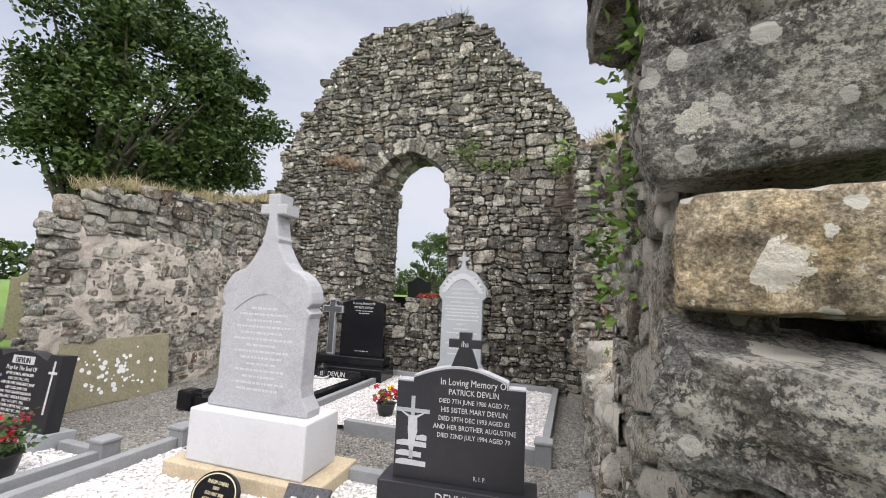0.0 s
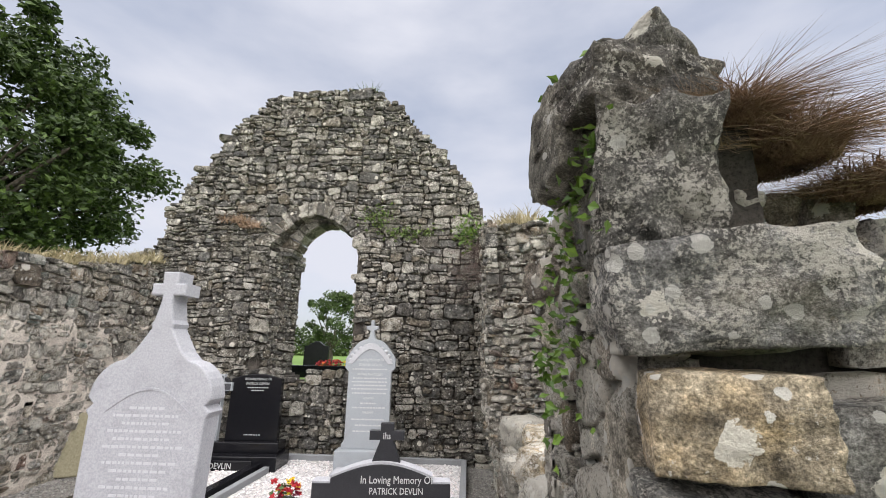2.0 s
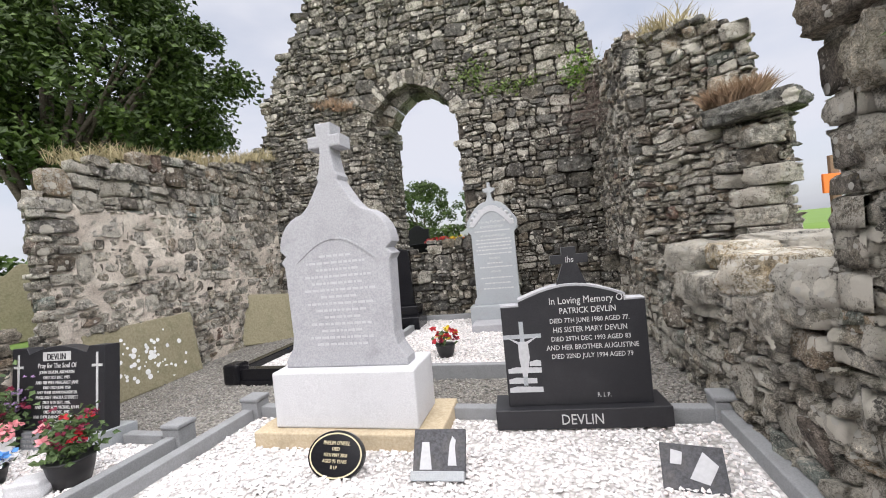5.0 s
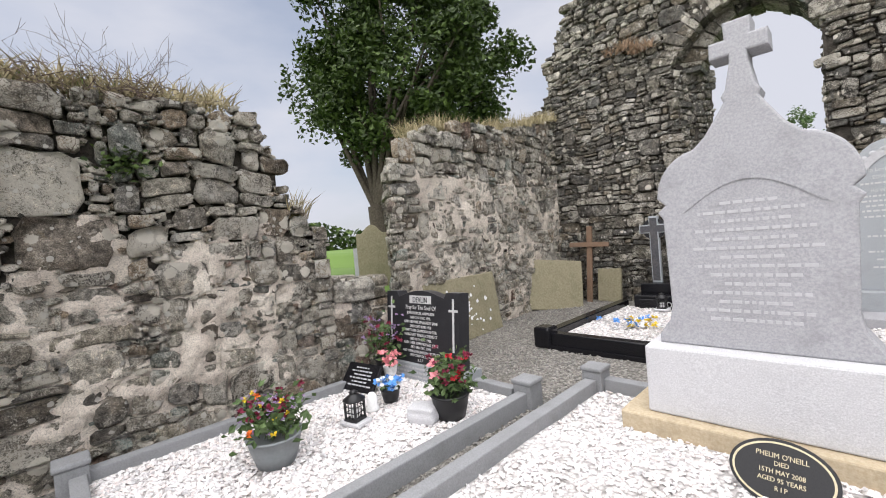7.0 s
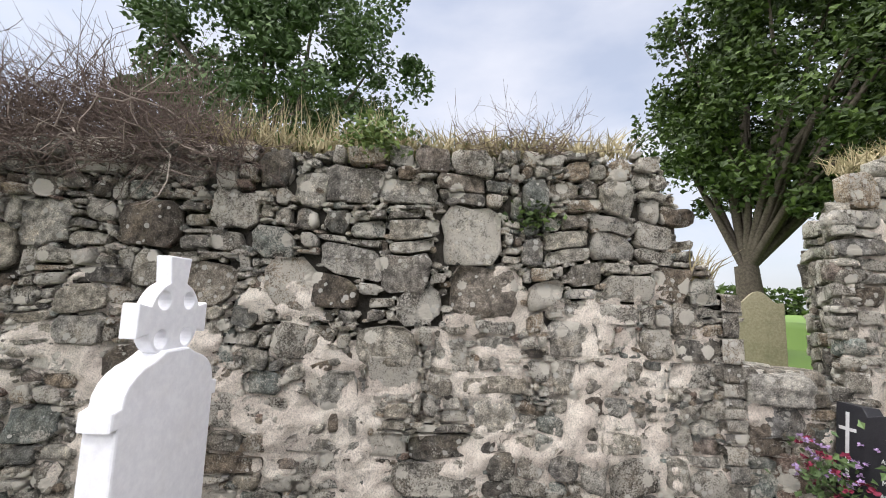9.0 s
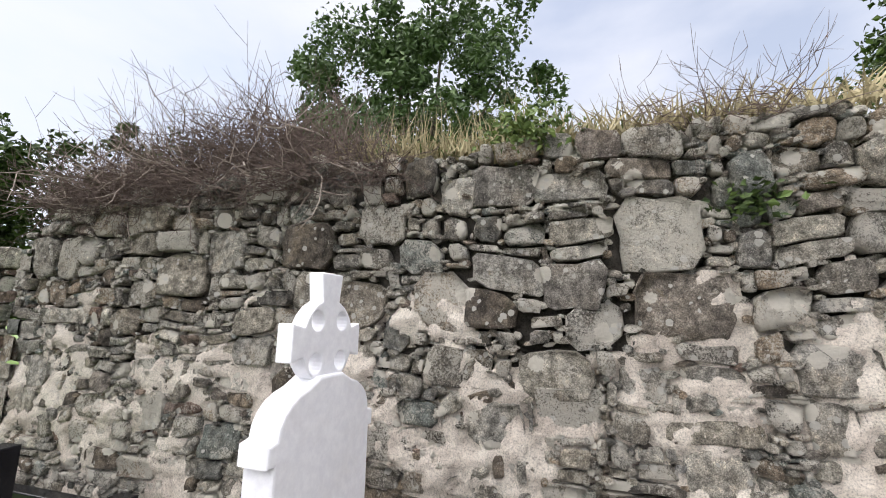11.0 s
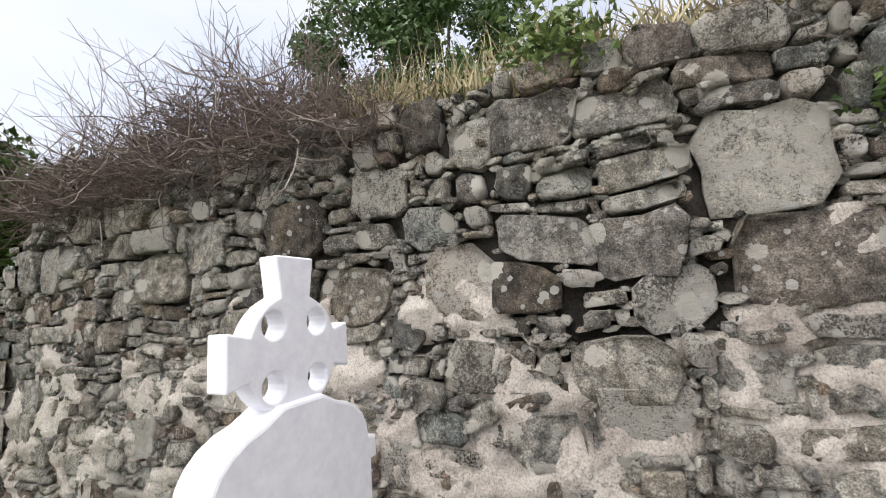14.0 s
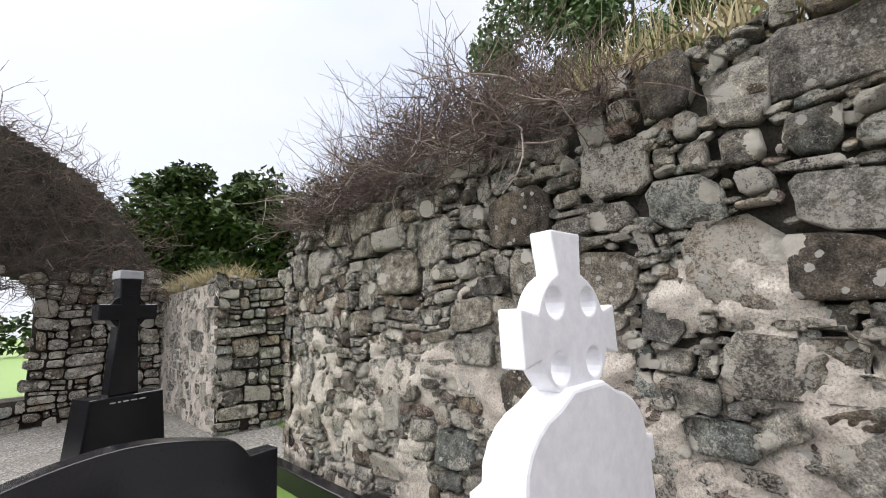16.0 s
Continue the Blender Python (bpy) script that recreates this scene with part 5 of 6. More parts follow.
kw = thing("grave_kerb", (0, 0, 0), "black granite kerb beside artificial turf", "kerb")
part("kerbstone", box(-5.02, -4.92, -2.6, -0.95, 0, 0.20, 0.008), BLACK, kw)
part("corner_block", box(-5.06, -4.90, -0.95, -0.8, 0, 0.24, 0.008), BLACK, kw)
turf = grid_sheet("turf", list(np.linspace(-4.92, -3.2, 12)), list(np.linspace(-2.6, -0.7, 12)), lambda x, y: 0.05, GRASS)
tagged(turf, "strip of green turf inside a black kerb", "turf", kind="structure")


# ---------------------------------------------------------------- plants
def leaf_mesh(centres, size, rng, spread=(0.5, 1.0)):
    V, F = [], []
    for c, s in centres:
        s *= size * rng.uniform(*spread)
        m = Matrix.Translation(c) @ pose(0, 0, 0, rng.uniform(-75, 75), rng.uniform(-75, 75), rng.uniform(0, 360))
        b = len(V)
        V += [tuple(m @ Vector(p)) for p in ((0, -.6 * s, 0), (.42 * s, -.05 * s, .1 * s), (.16 * s, .25 * s, .02 * s), (0, .75 * s, -.08 * s), (-.2 * s, .25 * s, .03 * s), (-.42 * s, -.05 * s, .1 * s))]
        F += [(b, b + 1, b + 2), (b, b + 2, b + 3), (b, b + 3, b + 4), (b, b + 4, b + 5)]
    return V, F


def tube(V, F, pts, r0, r1, sides=5):
    for k, p in enumerate(pts):
        r = r0 + (r1 - r0) * k / max(1, len(pts) - 1)
        d = (pts[min(k + 1, len(pts) - 1)] - pts[max(k - 1, 0)]).normalized()
        a = d.orthogonal().normalized()
        c = d.cross(a)
        for i in range(sides):
            t = 2 * math.pi * i / sides
            V.append(tuple(p + (a * math.cos(t) + c * math.sin(t)) * r))
        if k:
            b0, b1 = len(V) - 2 * sides, len(V) - sides
            for i in range(sides):
                j = (i + 1) % sides
                F.append((b0 + i, b0 + j, b1 + j, b1 + i))


def tree(name, place, height, crown, label, leaves, leaf, mat, seed, trunk_h=0.28, clumps=70, group="trees", sway=(0, 0)):
    """A tapered trunk with limbs and a crown of many small leaves in uneven clumps."""
    rng = random.Random(seed)
    t = thing(name, place, label, "tree", group)
    V, F = [], []
    base = Vector((0, 0, -0.1))
    fork = Vector((0, 0, height * trunk_h))
    tube(V, F, [base, base.lerp(fork, .5) + Vector((.05, .03, 0)), fork], height * 0.032, height * 0.024, 9)
    heads = []
    for k in range(clumps):
        a, e = rng.uniform(0, 2 * math.pi), math.asin(rng.uniform(-0.9, 1))
        r = rng.uniform(0.45, 1.0) ** 0.6
        lump = 1 + 0.55 * noise.noise(Vector((math.cos(a) * 2 + seed, math.sin(a) * 2, e * 2)))
        heads.append(Vector((*sway, 0)) + Vector((crown[0] * r * lump * math.cos(a) * math.cos(e), crown[1] * r * lump * math.sin(a) * math.cos(e), height * (0.60 + 0.0) + crown[2] * r * lump * math.sin(e))))
    for k, h in enumerate(heads):
        if k % 7 == 0:
            mid = fork.lerp(h, .5) + Vector((rng.uniform(-.3, .3), rng.uniform(-.3, .3), rng.uniform(0, .4)))
            tube(V, F, [fork + Vector((0, 0, -0.1)), mid, h], height * 0.011, height * 0.002, 5)
    part("trunk", mesh_of("trunk", V, F, BARK), None, t)
    cs = []
    per = leaves // clumps
    for h in heads:
        rad = (crown[0] + crown[2]) * rng.uniform(0.05, 0.15)
        for _ in range(per):
            d = Vector((rng.gauss(0, 1), rng.gauss(0, 1), rng.gauss(0, .7)))
            d = d.normalized() * rad * rng.random() ** 0.45
            cs.append((h + d, 1))
    LV, LF = leaf_mesh(cs, leaf, rng)
    part("crown", mesh_of("crown", LV, LF, mat, False), None, t)
    return t


def blades(name, spots, count, length, mat, label, category="grass", width=0.006, lean=0.5, seed=2, droop=0.25, parent=None, bias=(0, 0)):
    """Tufts of grass blades rooted round the spots (x, y, z, radius)."""
    rng = random.Random(seed)
    V, F = [], []
    for _ in range(count):
        x, y, z, r = rng.choice(spots)
        a, q = rng.uniform(0, 2 * math.pi), r * rng.random() ** .5
        p = Vector((x + q * math.cos(a), y + q * math.sin(a), z))
        ln = length * rng.uniform(.4, 1.1)
        d = Vector((rng.gauss(bias[0], lean), rng.gauss(bias[1], lean), 1)).normalized()
        s = d.orthogonal().normalized()
        s = s * math.cos(a) + d.cross(s) * math.sin(a)
        b = len(V)
        p1, p2 = p + d * ln * .55, p + d * ln + Vector((d.x, d.y, 0)) * ln * droop - Vector((0, 0, droop * ln * .4))
        V += [tuple(p - s * width), tuple(p + s * width), tuple(p1 + s * width * .7), tuple(p1 - s * width * .7), tuple(p2)]
        F += [(b, b + 1, b + 2, b + 3), (b + 3, b + 2, b + 4)]
    ob = part(name, mesh_of(name, V, F, mat, False), None, parent)
    return tagged(ob, label, category, kind="stuff")


def twigs(name, spots, count, length, label, seed=4, up=0.25, r=0.006, mat=TWIG):
    """A tangle of dead stems that start round the spots (x, y, z, radius) and wander."""
    rng = random.Random(seed)
    V, F = [], []
    for _ in range(count):
        x, y, z, rad = rng.choice(spots)
        p = Vector((x + rng.gauss(0, rad * .5), y + rng.gauss(0, rad * .6), z + rng.uniform(-.05, .1)))
        d = Vector((rng.gauss(0, 1), rng.gauss(0, 1), rng.gauss(up, .6))).normalized()
        pts = [p]
        ln = length * rng.uniform(.35, 1.1)
        n = 6
        for k in range(n):
            d = (d + Vector((rng.gauss(0, .35), rng.gauss(0, .35), rng.gauss(0.02, .3)))).normalized()
            p = p + d * ln / n
            pts.append(p)
            if k in (2, 4) and rng.random() < .7:
                e = (d + Vector((rng.gauss(0, .7), rng.gauss(0, .7), rng.gauss(.2, .5)))).normalized()
                tube(V, F, [p, p + e * ln * .14, p + e * ln * .26 + Vector((0, 0, .02))], r * .55, r * .25, 3)
        tube(V, F, pts, r * rng.uniform(.5, 1.2), r * .25, 3)
    ob = part(name, mesh_of(name, V, F, mat), None)
    return tagged(ob, label, "dead plant", kind="stuff")


def leafy(name, spots, count, size, mat, label, category, seed=6):
    rng = random.Random(seed)
    cs = []
    for _ in range(count):
        x, y, z, rx, ry, rz = rng.choice(spots)
        cs.append((Vector((x + rng.gauss(0, rx * .5), y + rng.gauss(0, ry * .5), z + rng.gauss(0, rz * .5))), 1))
    V, F = leaf_mesh(cs, size, rng)
    ob = part(name, mesh_of(name, V, F, mat, False), None)
    return tagged(ob, label, category, kind="stuff")


tree("sycamore_tree", (-9.7, 7.8, 0.6), 7.8, (2.35, 2.5, 2.55), "large dark green sycamore standing behind the broken wall", 52000, 0.13, LEAF, 1, 0.2, 190, sway=(0.2, 1.1))
tree("ash_tree", (-10.5, -1.1, 0.6), 8.4, (1.9, 2.9, 2.5), "grey-green tree rising behind the ivy-topped wall", 26000, 0.13, LEAF_PALE, 2, 0.3, 110)
tree("tree", (-13.5, -3.4, 0.6), 8.0, (2.0, 2.2, 2.6), "leafy tree beyond the side wall", 8000, 0.15, LEAF_PALE, 3)
tree("tree", (-7.3, -11.5, 0.2), 5.6, (2.5, 2.2, 2.1), "dark leafy tree behind the west gable", 30000, 0.2, LEAF, 4, 0.25, 130)
tree("tree", (-11.0, -9.5, 0.3), 6.0, (2.2, 2.0, 2.2), "dark leafy tree beyond the doorway gap", 8000, 0.17, LEAF, 8, 0.25, 60)
tree("round_bush", (-7.6, 24.5, 1.0), 4.0, (1.7, 1.7, 1.6), "rounded green tree beyond the gable window", 7000, 0.14, LEAF, 5, 0.2, 60)
for x, y, h in ((-4.6, 40, 7.0), (-3.3, 42, 6.0), (-9, 48, 6), (-2.0, 45, 5.0)):
    tree("cypress_tree", (x, y, 1.0), h, (0.75, 0.75, h * .42), "slim distant conifer beyond the graves", 2500, 0.2, LEAF_PALE, int(h * 7 + x), 0.1, 40)

STEM = speckled("bleached_ivy_stem", (0.36, 0.31, 0.27), (0.20, 0.16, 0.135), 40, 0.95, 0.1, 0.3)
# grass, weeds and dead ivy along the wall tops
blades("dry_grass", [(-5.42, y, near_top(y + 2.5) - .02, .22) for y in np.arange(0.2, 3.3, .3)], 2600, 0.24, HAY, "dry yellow grass along the broken wall top", seed=21)
blades("tall_grass", [(-5.45, y, 2.38, .2) for y in (0.6, 0.9, 1.2, 1.5)], 260, 0.5, HAY, "tall seeding grass stems on the wall top", seed=22, lean=.18, width=.004)
blades("green_grass", [(-5.5, y, 2.38, .25) for y in np.arange(0, 3, .5)], 700, 0.22, FERN, "green grass among the dry stems", seed=23)
twigs("dead_ivy", [(-5.4, y, 2.22 + f * 0.46 * math.exp(-((y + 0.5) / 0.75) ** 2), .3) for y in np.arange(-2.2, 0.5, .2) for f in (0.2, 0.6, 1.0)], 2600, 0.6, "tangled dead ivy stems crowning the wall", 31, .22, .0045)
twigs("dead_ivy", [(-5.15, y, 2.2, .2) for y in np.arange(-2.0, 0.9, .3)], 800, 0.4, "dead ivy stems hanging over the wall edge", 32, -.15, .004)
twigs("dead_ivy", [(-5.25, y, 2.3 + 0.12 * math.sin(y * 4), .22) for y in np.arange(-2.2, 0.4, .2)], 150, 0.7, "thick twisted dead ivy stems on the wall edge", 38, .05, .009, STEM)
twigs("dead_branches", [(-5.5, y, 2.5, .3) for y in (-1.9, -1.5, -1.1, -.7, -.3)], 170, 0.95, "bare dead branches reaching above the wall", 33, .7, .0035)
twigs("dead_ivy", [(-5.2, y, 2.38, .14) for y in (2.3, 2.55, 2.8)], 120, 0.5, "clump of dead stems on the wall edge", 34, .1, .003)
leafy("ivy", [(-5.15, 1.58, 2.43, .10, .24, .14)], 420, 0.05, FERN, "bright ivy tuft on the wall top", "ivy", 41)
leafy("ivy", [(-5.12, 2.62, 1.93, .05, .18, .10)], 110, 0.05, LEAF, "dark ivy spray on the wall face", "ivy", 42)
blades("dry_grass", [(-5.75, y, far_top(y - 4.66) - .1, .2) for y in np.arange(5.6, 8.8, .4)], 1500, 0.26, HAY, "dry grass on the far wall top", seed=24)
blades("dry_grass", [(-5.4, y, 1.9, .3) for y in np.arange(-7.2, -4.6, .3)], 2600, 0.36, HAY, "tall dry grass on the low wall", seed=25)
blades("weeds", [(-5.35, 3.75, 1.55, .18)], 200, 0.3, HAY, "dry weeds on the stepped wall end", seed=26)
leafy("ivy", [(0.17, 3.05, 2.2, .05, .12, .3), (0.19, 3.4, 2.0, .05, .16, .45), (0.16, 3.25, 2.35, .05, .16, .2)], 330, 0.038, IVY, "bright green ivy trailing down the pier", "ivy", 43)
leafy("ivy", [(0.14, 3.5, 1.7, .05, .1, .3)], 90, 0.042, IVY, "ivy trailing on the pier corner", "ivy", 44)
blades("brown_grass", [(0.56, 3.08, 2.30, .09), (0.70, 3.10, 2.22, .12), (0.90, 3.14, 2.12, .12), (0.66, 3.3, 2.34, .16)], 9000, 0.17, HAY_BROWN, "thick brown dead grass hanging over the pier top", seed=27, lean=.8, droop=1.5, width=.0018, bias=(-0.15, -0.35))
blades("dry_grass", [(0.45, y, up_top(9.05 - y) - .10, .25) for y in np.arange(6.8, 8.6, .4)] + [(0.35, 6.95, 3.12, .15), (0.7, 6.75, 3.08, .15)], 1500, 0.26, HAY, "dry grass on the side wall top", seed=28)
blades("green_grass", [(0.72, 6.22, 2.26, .14), (0.86, 6.12, 2.26, .12)], 1500, 0.24, HAY_BROWN, "brownish grass tuft on the broken wall", seed=29)
leafy("weeds", [(-0.12, 8.85, 3.75, .25, .1, .3)], 260, 0.07, IVY, "yellow-green weed at the gable corner", "weeds", 45)
leafy("weeds", [(-1.75, 8.93, 4.05, .3, .06, .25), (-1.2, 8.93, 3.75, .5, .05, .12)], 420, 0.06, FERN, "green weeds growing from the gable face", "weeds", 46)
blades("brown_grass", [(-4.4, 8.95, 3.95, .25), (-4.1, 8.95, 3.85, .2)], 400, 0.22, HAY_BROWN, "withered weeds growing from the gable face", seed=30)
blades("weeds", [(-2.3, 9.3, 6.75, .2), (-2.1, 9.3, 6.8, .1)], 120, 0.3, FERN, "weeds on the gable apex", seed=35)
twigs("dead_creeper", [(0.12, 8.3, 3.2, .15), (0.12, 8.0, 2.8, .2), (0.05, 8.6, 3.4, .15)], 160, 0.9, "dead creeper hanging in the wall corner", 36, -.5, .005)
twigs("dead_ivy", [(-5.2 + u, -7.18, z, .3) for u in np.arange(0.1, 6.2, .3) for z in np.arange(2.0, west_gable_top(u), .35)], 2600, 0.9, "thick coat of dead ivy stems on the west gable", 37, -.1, .007)


# ---------------------------------------------------------------- pots, flowers and small things on the graves
def flower_pot(place, radius, height, mat, label, blooms, seed, spread=0.16, rise=0.22, leaves=180, mat_leaf=None):
    rng = random.Random(seed)
    t = thing("flower_pot", place, label, "flower pot", "flower pots")
    V, F = lathe([(radius * .72, 0), (radius * .9, height * .5), (radius, height * .92), (radius * 1.06, height * .94), (radius * 1.06, height), (radius * .95, height), (radius * .9, height * .9)], 20)
    part("pot", mesh_of("pot", V, F, mat), None, t)
    cs = [(Vector((rng.gauss(0, spread * .45), rng.gauss(0, spread * .45), height + abs(rng.gauss(rise * .4, rise * .3)))), 1) for _ in range(leaves)]
    LV, LF = leaf_mesh(cs, 0.055, rng)
    part("foliage", mesh_of("foliage", LV, LF, mat_leaf or LEAF_PALE, False), None, t)
    for colour, n, size in blooms:
        V, F = [], []
        for _ in range(n):
            a = rng.uniform(0, 6.28)
            c = Vector((spread * rng.uniform(.2, 1) * math.cos(a), spread * rng.uniform(.2, 1) * math.sin(a), height + rise * rng.uniform(.25, 1.1)))
            for k in range(9):
                m = Matrix.Translation(c) @ pose(0, 0, 0, rng.uniform(-60, 60), rng.uniform(-60, 60), k * 40)
                b = len(V)
                V += [tuple(m @ Vector(p)) for p in ((0, 0, 0), (size * .45, size * .3, size * .15), (size * .2, size * .9, size * .25), (-size * .25, size * .6, size * .2))]
                F.append((b, b + 1, b + 2, b + 3))
        tagged(part("bloom_cluster", mesh_of("bloom_cluster", V, F, PETALS[colour], False), None, t), kind="stuff")
    return t


flower_pot((-4.29, 3.10, 0.06), 0.15, 0.17, POT_GREY, "grey tub planted with crimson, yellow and lilac flowers", [("crimson", 16, .034), ("yellow", 9, .024), ("lilac", 40, .016), ("orange", 3, .03)], 1, 0.2, .22, 380)
flower_pot((-3.86, 4.12, 0.06), 0.13, 0.17, POT, "black pot of dark red and pink flowers", [("crimson", 18, .032), ("red", 5, .035), ("pink", 2, .045)], 2, 0.17, .26, 420)
flower_pot((-4.45, 4.05, 0.06), 0.075, 0.10, POT, "small pot of artificial blue and white flowers", [("blue", 9, .05), ("white", 10, .05)], 3, 0.10, .07, 20)
flower_pot((-4.75, 4.28, 0.12), 0.06, 0.10, PETALS["white"], "white vase of pink artificial roses", [("pink", 12, .045)], 4, 0.09, .10, 20)
flower_pot((-5.0, 4.42, 0.06), 0.10, 0.16, POT, "dark heather with lilac flowers by the wall", [("lilac", 40, .022), ("crimson", 22, .03)], 5, 0.22, .36, 200)
flower_pot((-2.05, 6.72, 0.06), 0.11, 0.14, POT, "black pot of red and yellow flowers", [("red", 14, .05), ("yellow", 7, .04), ("crimson", 5, .045)], 6, 0.14, .16, 60)

plaque = thing("memorial_plaque", (-4.86, 3.98, 0.07), "small black granite plaque propped on the chippings", "plaque", turn=10, lean=(-38, 0))
part("plate", box(-0.19, 0.19, 0, 0.03, 0, 0.24, 0.004), BLACK, plaque)
bars(plaque, [(0.20, .5), (0.17, .75), (0.14, .5), (0.11, .75), (0.08, .5), (0.05, .7)], -0.16, 0.16, LETTER_FAINT, RNG, -0.002, 0.012)

lant = thing("grave_lantern", (-4.33, 3.66, 0.06), "small black metal lantern on a white stone", "lantern", "lanterns", 15)
part("stone", box(-0.09, 0.09, -0.07, 0.07, 0, 0.03, 0.01), PLINTH, lant)
part("base", box(-0.055, 0.055, -0.055, 0.055, 0.03, 0.045, 0.003), POT, lant)
for sx in (-1, 1):
    for sy in (-1, 1):
        part("post", box(sx * .045 - .006, sx * .045 + .006, sy * .045 - .006, sy * .045 + .006, .045, .165, 0), POT, lant)
for ang in range(4):
    for k, q in enumerate(((-.016, -.013, .045, .165), (.013, .016, .045, .165), (-.045, .045, .083, .088), (-.045, .045, .122, .127))):
        ob = part("bar", box(q[0], q[1], -.047, -.043, q[2], q[3], 0), POT, lant)
        ob.matrix_local = pose(0, 0, 0, 0, 0, 90 * ang)
part("candle", box(-0.025, 0.025, -0.025, 0.025, 0.045, 0.11, 0.008), PETALS["white"], lant)
V, F = lathe([(0.075, 0.165), (0.078, 0.172), (0.03, 0.205), (0.026, 0.215), (0.034, 0.22), (0.005, 0.235)], 12)
part("roof", mesh_of("roof", V, F, POT), None, lant)
l2 = copy_thing(lant, pose(-3.72, 7.9, 0.10, 0, 0, 5))
l2["label"] = "small dark lantern on the black grave"

ws = new("white_stone", boulder(None, "white_stone", (-3.98, 3.98, 0.10), (0.20, 0.16, 0.12), PLINTH, 20, 9, 0.1, 0.6, 5).data)
bpy.data.objects.remove(bpy.data.objects["white_stone"])
ws.matrix_world = pose(-3.98, 3.98, 0.105, 0, 0, 25)
tagged(ws, "pale rough stone lying on the chippings", "stone")
for px, py in ((-4.63, 4.12), (-4.42, 3.86)):
    V, F = lathe([(0.05, 0), (0.05, .015), (0.035, .03), (0.045, .09), (0.02, .13)], 10)
    o = part("ornament", mesh_of("ornament", V, F, PETALS["white"]), None)
    o.location = (px, py, 0.06)
    tagged(o, "small white grave ornament", "ornament", "ornaments")

# oval plaque, photograph block and book on the front grave
ov = thing("oval_plaque", (-2.14, 4.30, 0.05), "black oval memorial plaque with a pale rim and gilt words", "plaque", turn=-2, lean=(-28, 0))
el = lambda a, b: [(a * math.cos(t), 0.13 + b * math.sin(t)) for t in np.linspace(0, 2 * math.pi, 40, endpoint=False)]
part("plate", prism(el(0.185, 0.135), 0.0, 0.03, 0.004), BLACK, ov)
part("rim", prism(el(0.172, 0.122) + [el(0.172, 0.122)[0]] + [el(0.164, 0.114)[0]] + list(reversed(el(0.164, 0.114))), -0.002, 0.003, 0), LETTER_GOLD, ov)
for txt, z, sz in (("PHELIM O'NEILL", 0.185, 0.030), ("DIED", 0.155, 0.027), ("15TH MAY 2008", 0.122, 0.027), ("AGED 95 YEARS", 0.09, 0.027), ("R I P", 0.058, 0.027)):
    lettering(ov, txt, 0, z, sz, -0.002, LETTER_GOLD)
pb = thing("memorial_plaque", (-1.52, 4.36, 0.05), "grey engraved memorial tile propped on the chippings", "plaque", turn=4, lean=(-34, 0))
part("plate", box(-0.15, 0.15, 0, 0.03, 0, 0.26, 0.004), GRANITE_ROUGH, pb)
part("engraving", prism([(0.05, .07), (0.10, .07), (0.09, .16), (0.095, .2), (0.075, .22), (0.06, .18)], -0.002, 0.002, 0), LETTER_FAINT, pb)
part("engraving", prism([(-0.11, .05), (-0.04, .05), (-0.06, .19), (-0.10, .19)], -0.002, 0.002, 0), LETTER_FAINT, pb)
part("foot", box(-0.15, 0.15, -0.05, 0.03, -0.01, 0.04, 0.006), GREY_PANEL, pb)
bkp = thing("memorial_plaque", (-0.25, 4.36, 0.05), "small dark engraved tile with a carved roof shape", "plaque", turn=-10, lean=(-45, 0))
part("plate", box(-0.14, 0.14, 0, 0.03, 0, 0.22, 0.004), GRANITE_ROUGH, bkp)
part("engraving", prism([(-0.02, .06), (0.06, .04), (0.11, .13), (0.05, .19)], -0.002, 0.002, 0), LETTER_FAINT, bkp)
part("engraving", prism([(-0.10, .12), (-0.05, .12), (-0.04, .18), (-0.09, .19)], -0.002, 0.002, 0), LETTER_FAINT, bkp)

spray = thing("flower_spray", (-3.70, 6.95, 0.10), "spray of yellow, white and blue artificial flowers", "flowers")
rng = random.Random(8)
for colour, n in (("yellow", 9), ("white", 12), ("blue", 8)):
    V, F = [], []
    for _ in range(n):
        c = Vector((rng.gauss(0, .16), rng.gauss(0, .09), rng.uniform(.02, .09)))
        for k in range(8):
            m = Matrix.Translation(c) @ pose(0, 0, 0, rng.uniform(-50, 50), rng.uniform(-50, 50), k * 45)
            b = len(V)
            V += [tuple(m @ Vector(p)) for p in ((0, 0, 0), (.02, .016, .01), (.01, .045, .012), (-.014, .03, .01))]
            F.append((b, b + 1, b + 2, b + 3))
    tagged(part("bloom_cluster", mesh_of("bloom_cluster", V, F, PETALS[colour], False), None, spray), kind="stuff")

# ---------------------------------------------------------------- graveyard outside
def plain_headstone(place, w, h, mat, label, turn=0, d=0.1, top=0.12):
    t = thing("headstone", place, label, "headstone", "outer headstones", turn)
    part("tablet", prism([(-w / 2, 0), (w / 2, 0), (w / 2, h - top), (w * .36, h - top)] + arc(w * .3, h - top + .02, -w * .3, h - top + .02, top, 8) + [(-w * .36, h - top), (-w / 2, h - top)], 0, d, 0.008), mat, t)
    return t


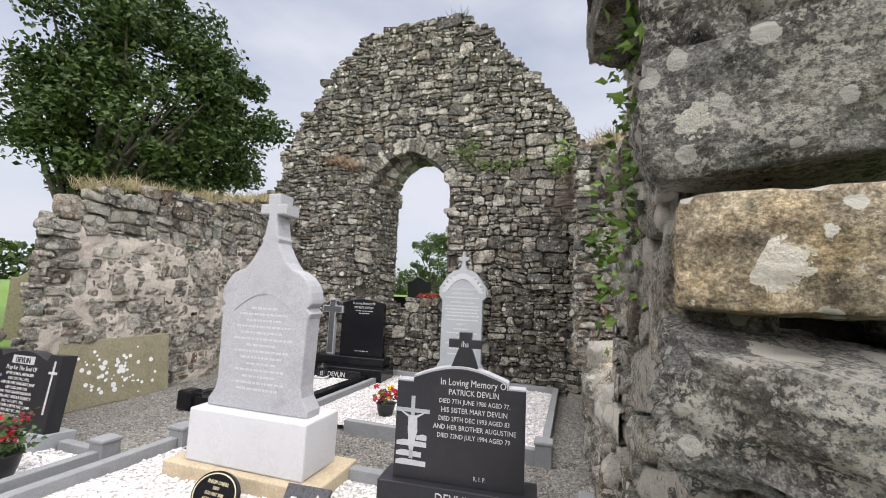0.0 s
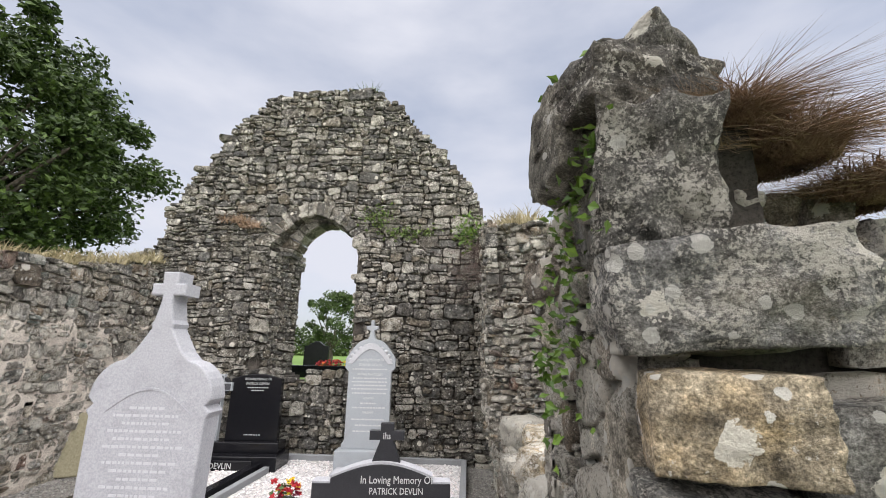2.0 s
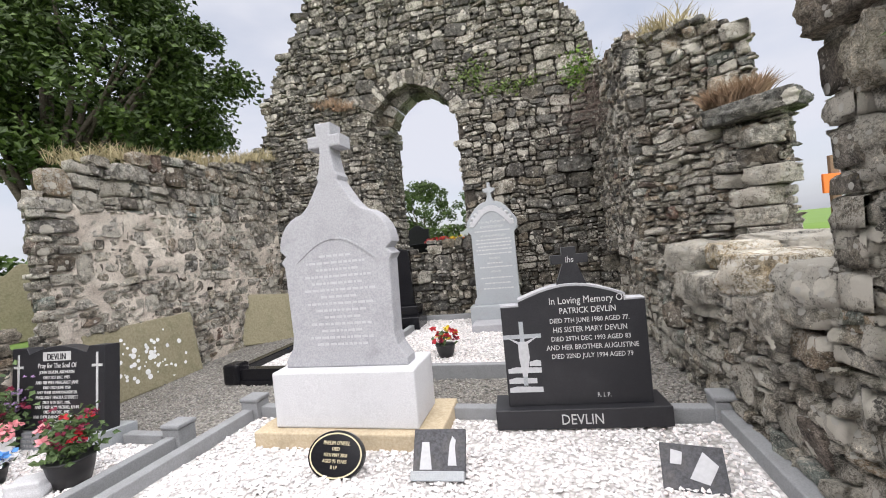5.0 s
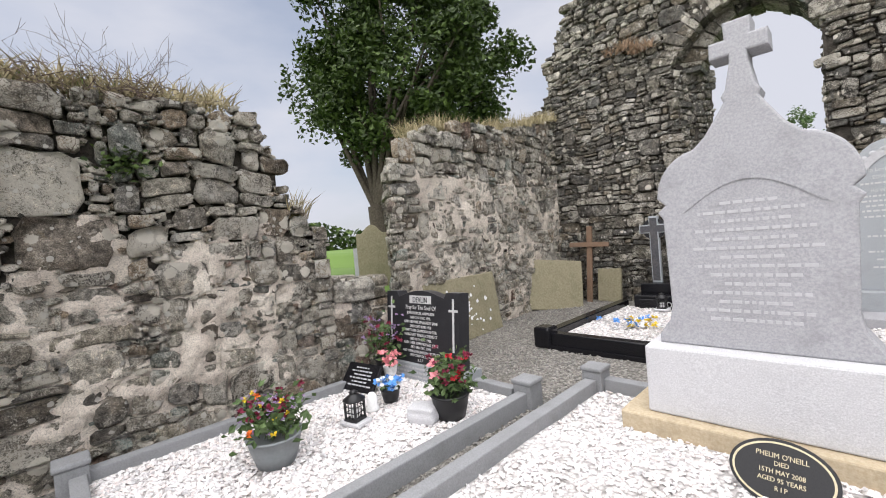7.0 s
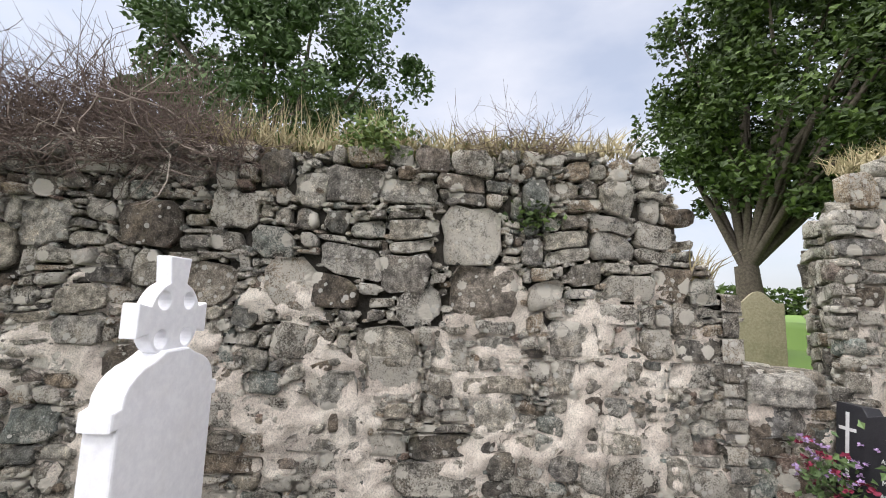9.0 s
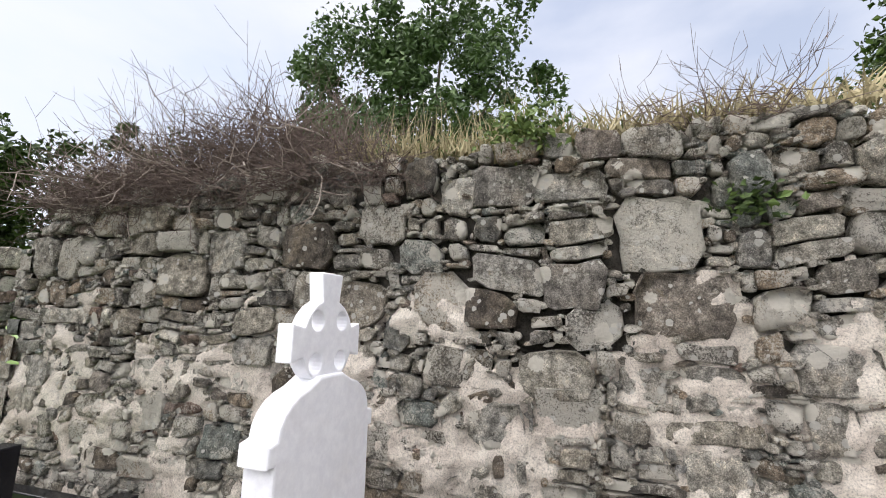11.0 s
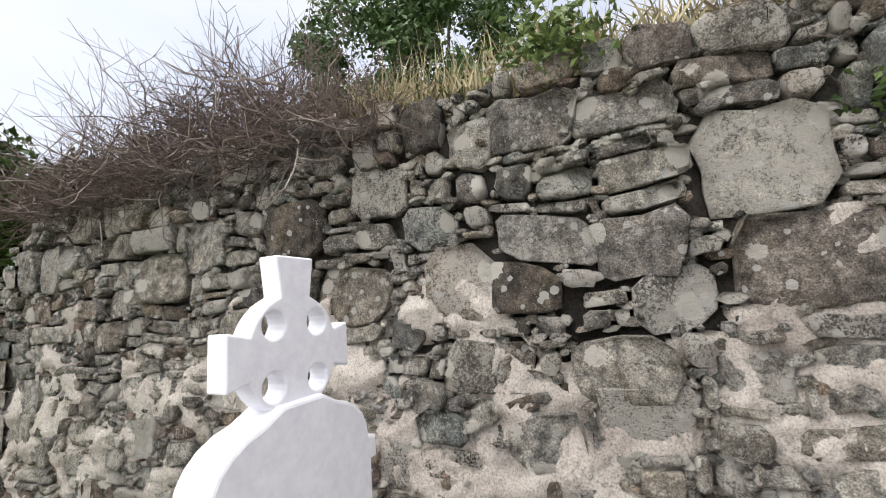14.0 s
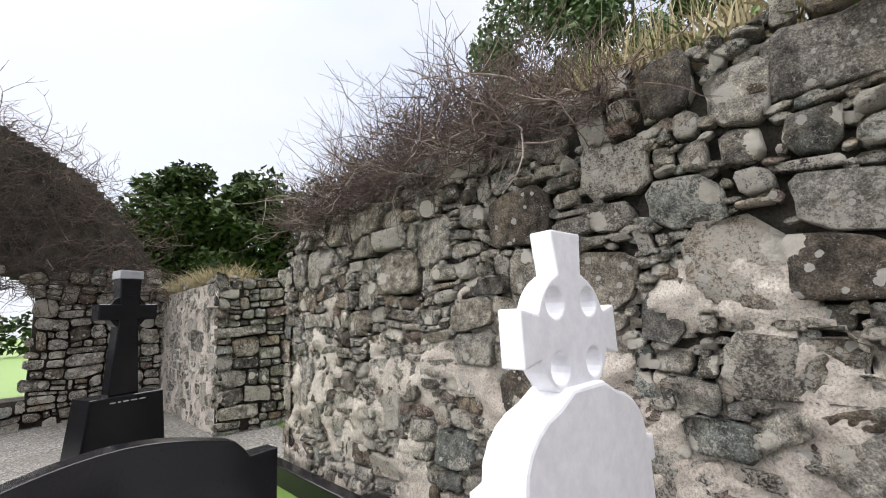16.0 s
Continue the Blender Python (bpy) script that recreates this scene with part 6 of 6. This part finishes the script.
plain_headstone((-7.35, 6.0, 0.6), 0.5, 0.98, OLD_SLAB, "pale old headstone standing in the grass behind the gap", 60)
plain_headstone((-9.0, 7.0, 0.6), 0.6, 0.75, LIMESTONE, "grey leaning headstone under the tree", 50)
g = plain_headstone((-8.3, 5.2, 0.55), 0.5, 0.6, GREY_PANEL, "dark grey leaning headstone in the grass", 75)
for k, (x, y, w, h, mt) in enumerate(((-2.55, 14.2, 1.0, 1.05, BLACK), (-4.9, 15.0, .8, .9, BLACK), (-5.6, 17, .7, .9, LIMESTONE), (-3.9, 19, .8, .8, GREY_PANEL), (-4.4, 23, .8, .9, LIMESTONE), (-6.8, 20, .7, .9, BLACK))):
    plain_headstone((x, y, 1.08), w, h, mt, "dark headstone in the graveyard beyond the gable" if mt is BLACK else "grey headstone in the graveyard beyond the gable", 3 * k - 8)
ok = thing("grave_kerb", (-3.2, 11.6, 1.1), "black granite grave surround beyond the window", "kerb")
part("kerbstone", box(-1.2, 1.1, -0.1, 0.1, 0, 0.28, 0.01), BLACK, ok)
part("kerbstone", box(-1.2, -1.05, 0.1, 2.2, 0, 0.24, 0.01), BLACK, ok)
part("kerbstone", box(0.95, 1.1, 0.1, 2.2, 0, 0.24, 0.01), BLACK, ok)
st = part("statuette", mesh_of("statuette", *lathe([(0.09, 0), (0.085, .1), (0.07, .3), (0.06, .5), (0.035, .56), (0.05, .63), (0.03, .70)], 12), PETALS["white"]), None)
st.location = (-2.75, 13.9, 1.1)
tagged(st, "small plain white statuette before a black headstone", "statue")
for k, x in enumerate((-3.55, -3.25, -2.9)):
    flower_pot((x, 11.95, 1.12), .1, .16, POT, "pot of red and yellow flowers on an outer grave", [(("red", "red", "yellow")[k], 22, .05), ("orange", 4, .05)], 60 + k, .18, .2, 80)
for k, (x, y, w, h, mt) in enumerate(((2.3, 4.2, .7, .45, BLACK), (3.2, 5.0, .8, .8, BLACK), (4.6, 6.2, .8, .9, LIMESTONE), (3.8, 3.4, .8, .7, GREY_PANEL))):
    plain_headstone((x, y, 0.53), w, h, mt, "headstone in the graveyard outside the doorway", 80 + 9 * k)
og = thing("grave_kerb", (2.0, 3.1, 0.53), "polished black and white grave surround outside the doorway", "kerb")
part("kerbstone", box(-0.1, 1.6, 0.9, 1.0, 0, 0.22, 0.01), BLACK, og)
part("kerbstone", box(-0.1, 1.6, -0.2, -0.1, 0, 0.22, 0.01), GREY_PANEL, og)
part("cover", box(-0.05, 1.6, -0.08, 0.88, 0, 0.12, 0.01), PLINTH, og, "pale gravel cover")
wm = thing("wooden_marker", (2.6, 8.2, 0.55), "bright new wooden grave marker cross", "cross", turn=20)
part("upright", box(-.06, .06, 0, .04, 0, 1.4, .005), WOOD, wm)
part("crossbar", box(-.2, .2, -.03, 0, .95, 1.18, .005), PETALS["orange"], wm, "orange-brown board")

# distant hedges and hills all round the graveyard
def hedge(name, x0, y0, x1, y1, z, h, n, leaf, mat, label, seed):
    rng = random.Random(seed)
    cs = []
    for _ in range(n):
        t = rng.random()
        hh = h * (0.7 + 0.5 * noise.noise(Vector((t * 14, seed, 0))))
        cs.append((Vector((x0 + (x1 - x0) * t + rng.gauss(0, .5), y0 + (y1 - y0) * t + rng.gauss(0, .5), z + hh * rng.random())), 1))
    V, F = leaf_mesh(cs, leaf, rng)
    return tagged(part(name, mesh_of(name, V, F, mat, False), None), label, "hedge", kind="stuff")


hedge("hedge", -30, 52, 20, 56, 0.8, 4.0, 9000, 0.55, LEAF, "distant dark hedge and trees beyond the graveyard", 1)
hedge("hedge", -38, -20, -30, 50, 0.6, 3.5, 9000, 0.55, LEAF, "distant hedgerow across the field", 2)
hedge("hedge", 40, -10, 34, 60, 0.3, 5.5, 8000, 0.7, LEAF_PALE, "distant wooded rise beyond the doorway", 3)
hedge("hedge", -30, -40, 30, -40, 0.2, 4, 5000, 0.6, LEAF, "distant trees behind the west gable", 4)
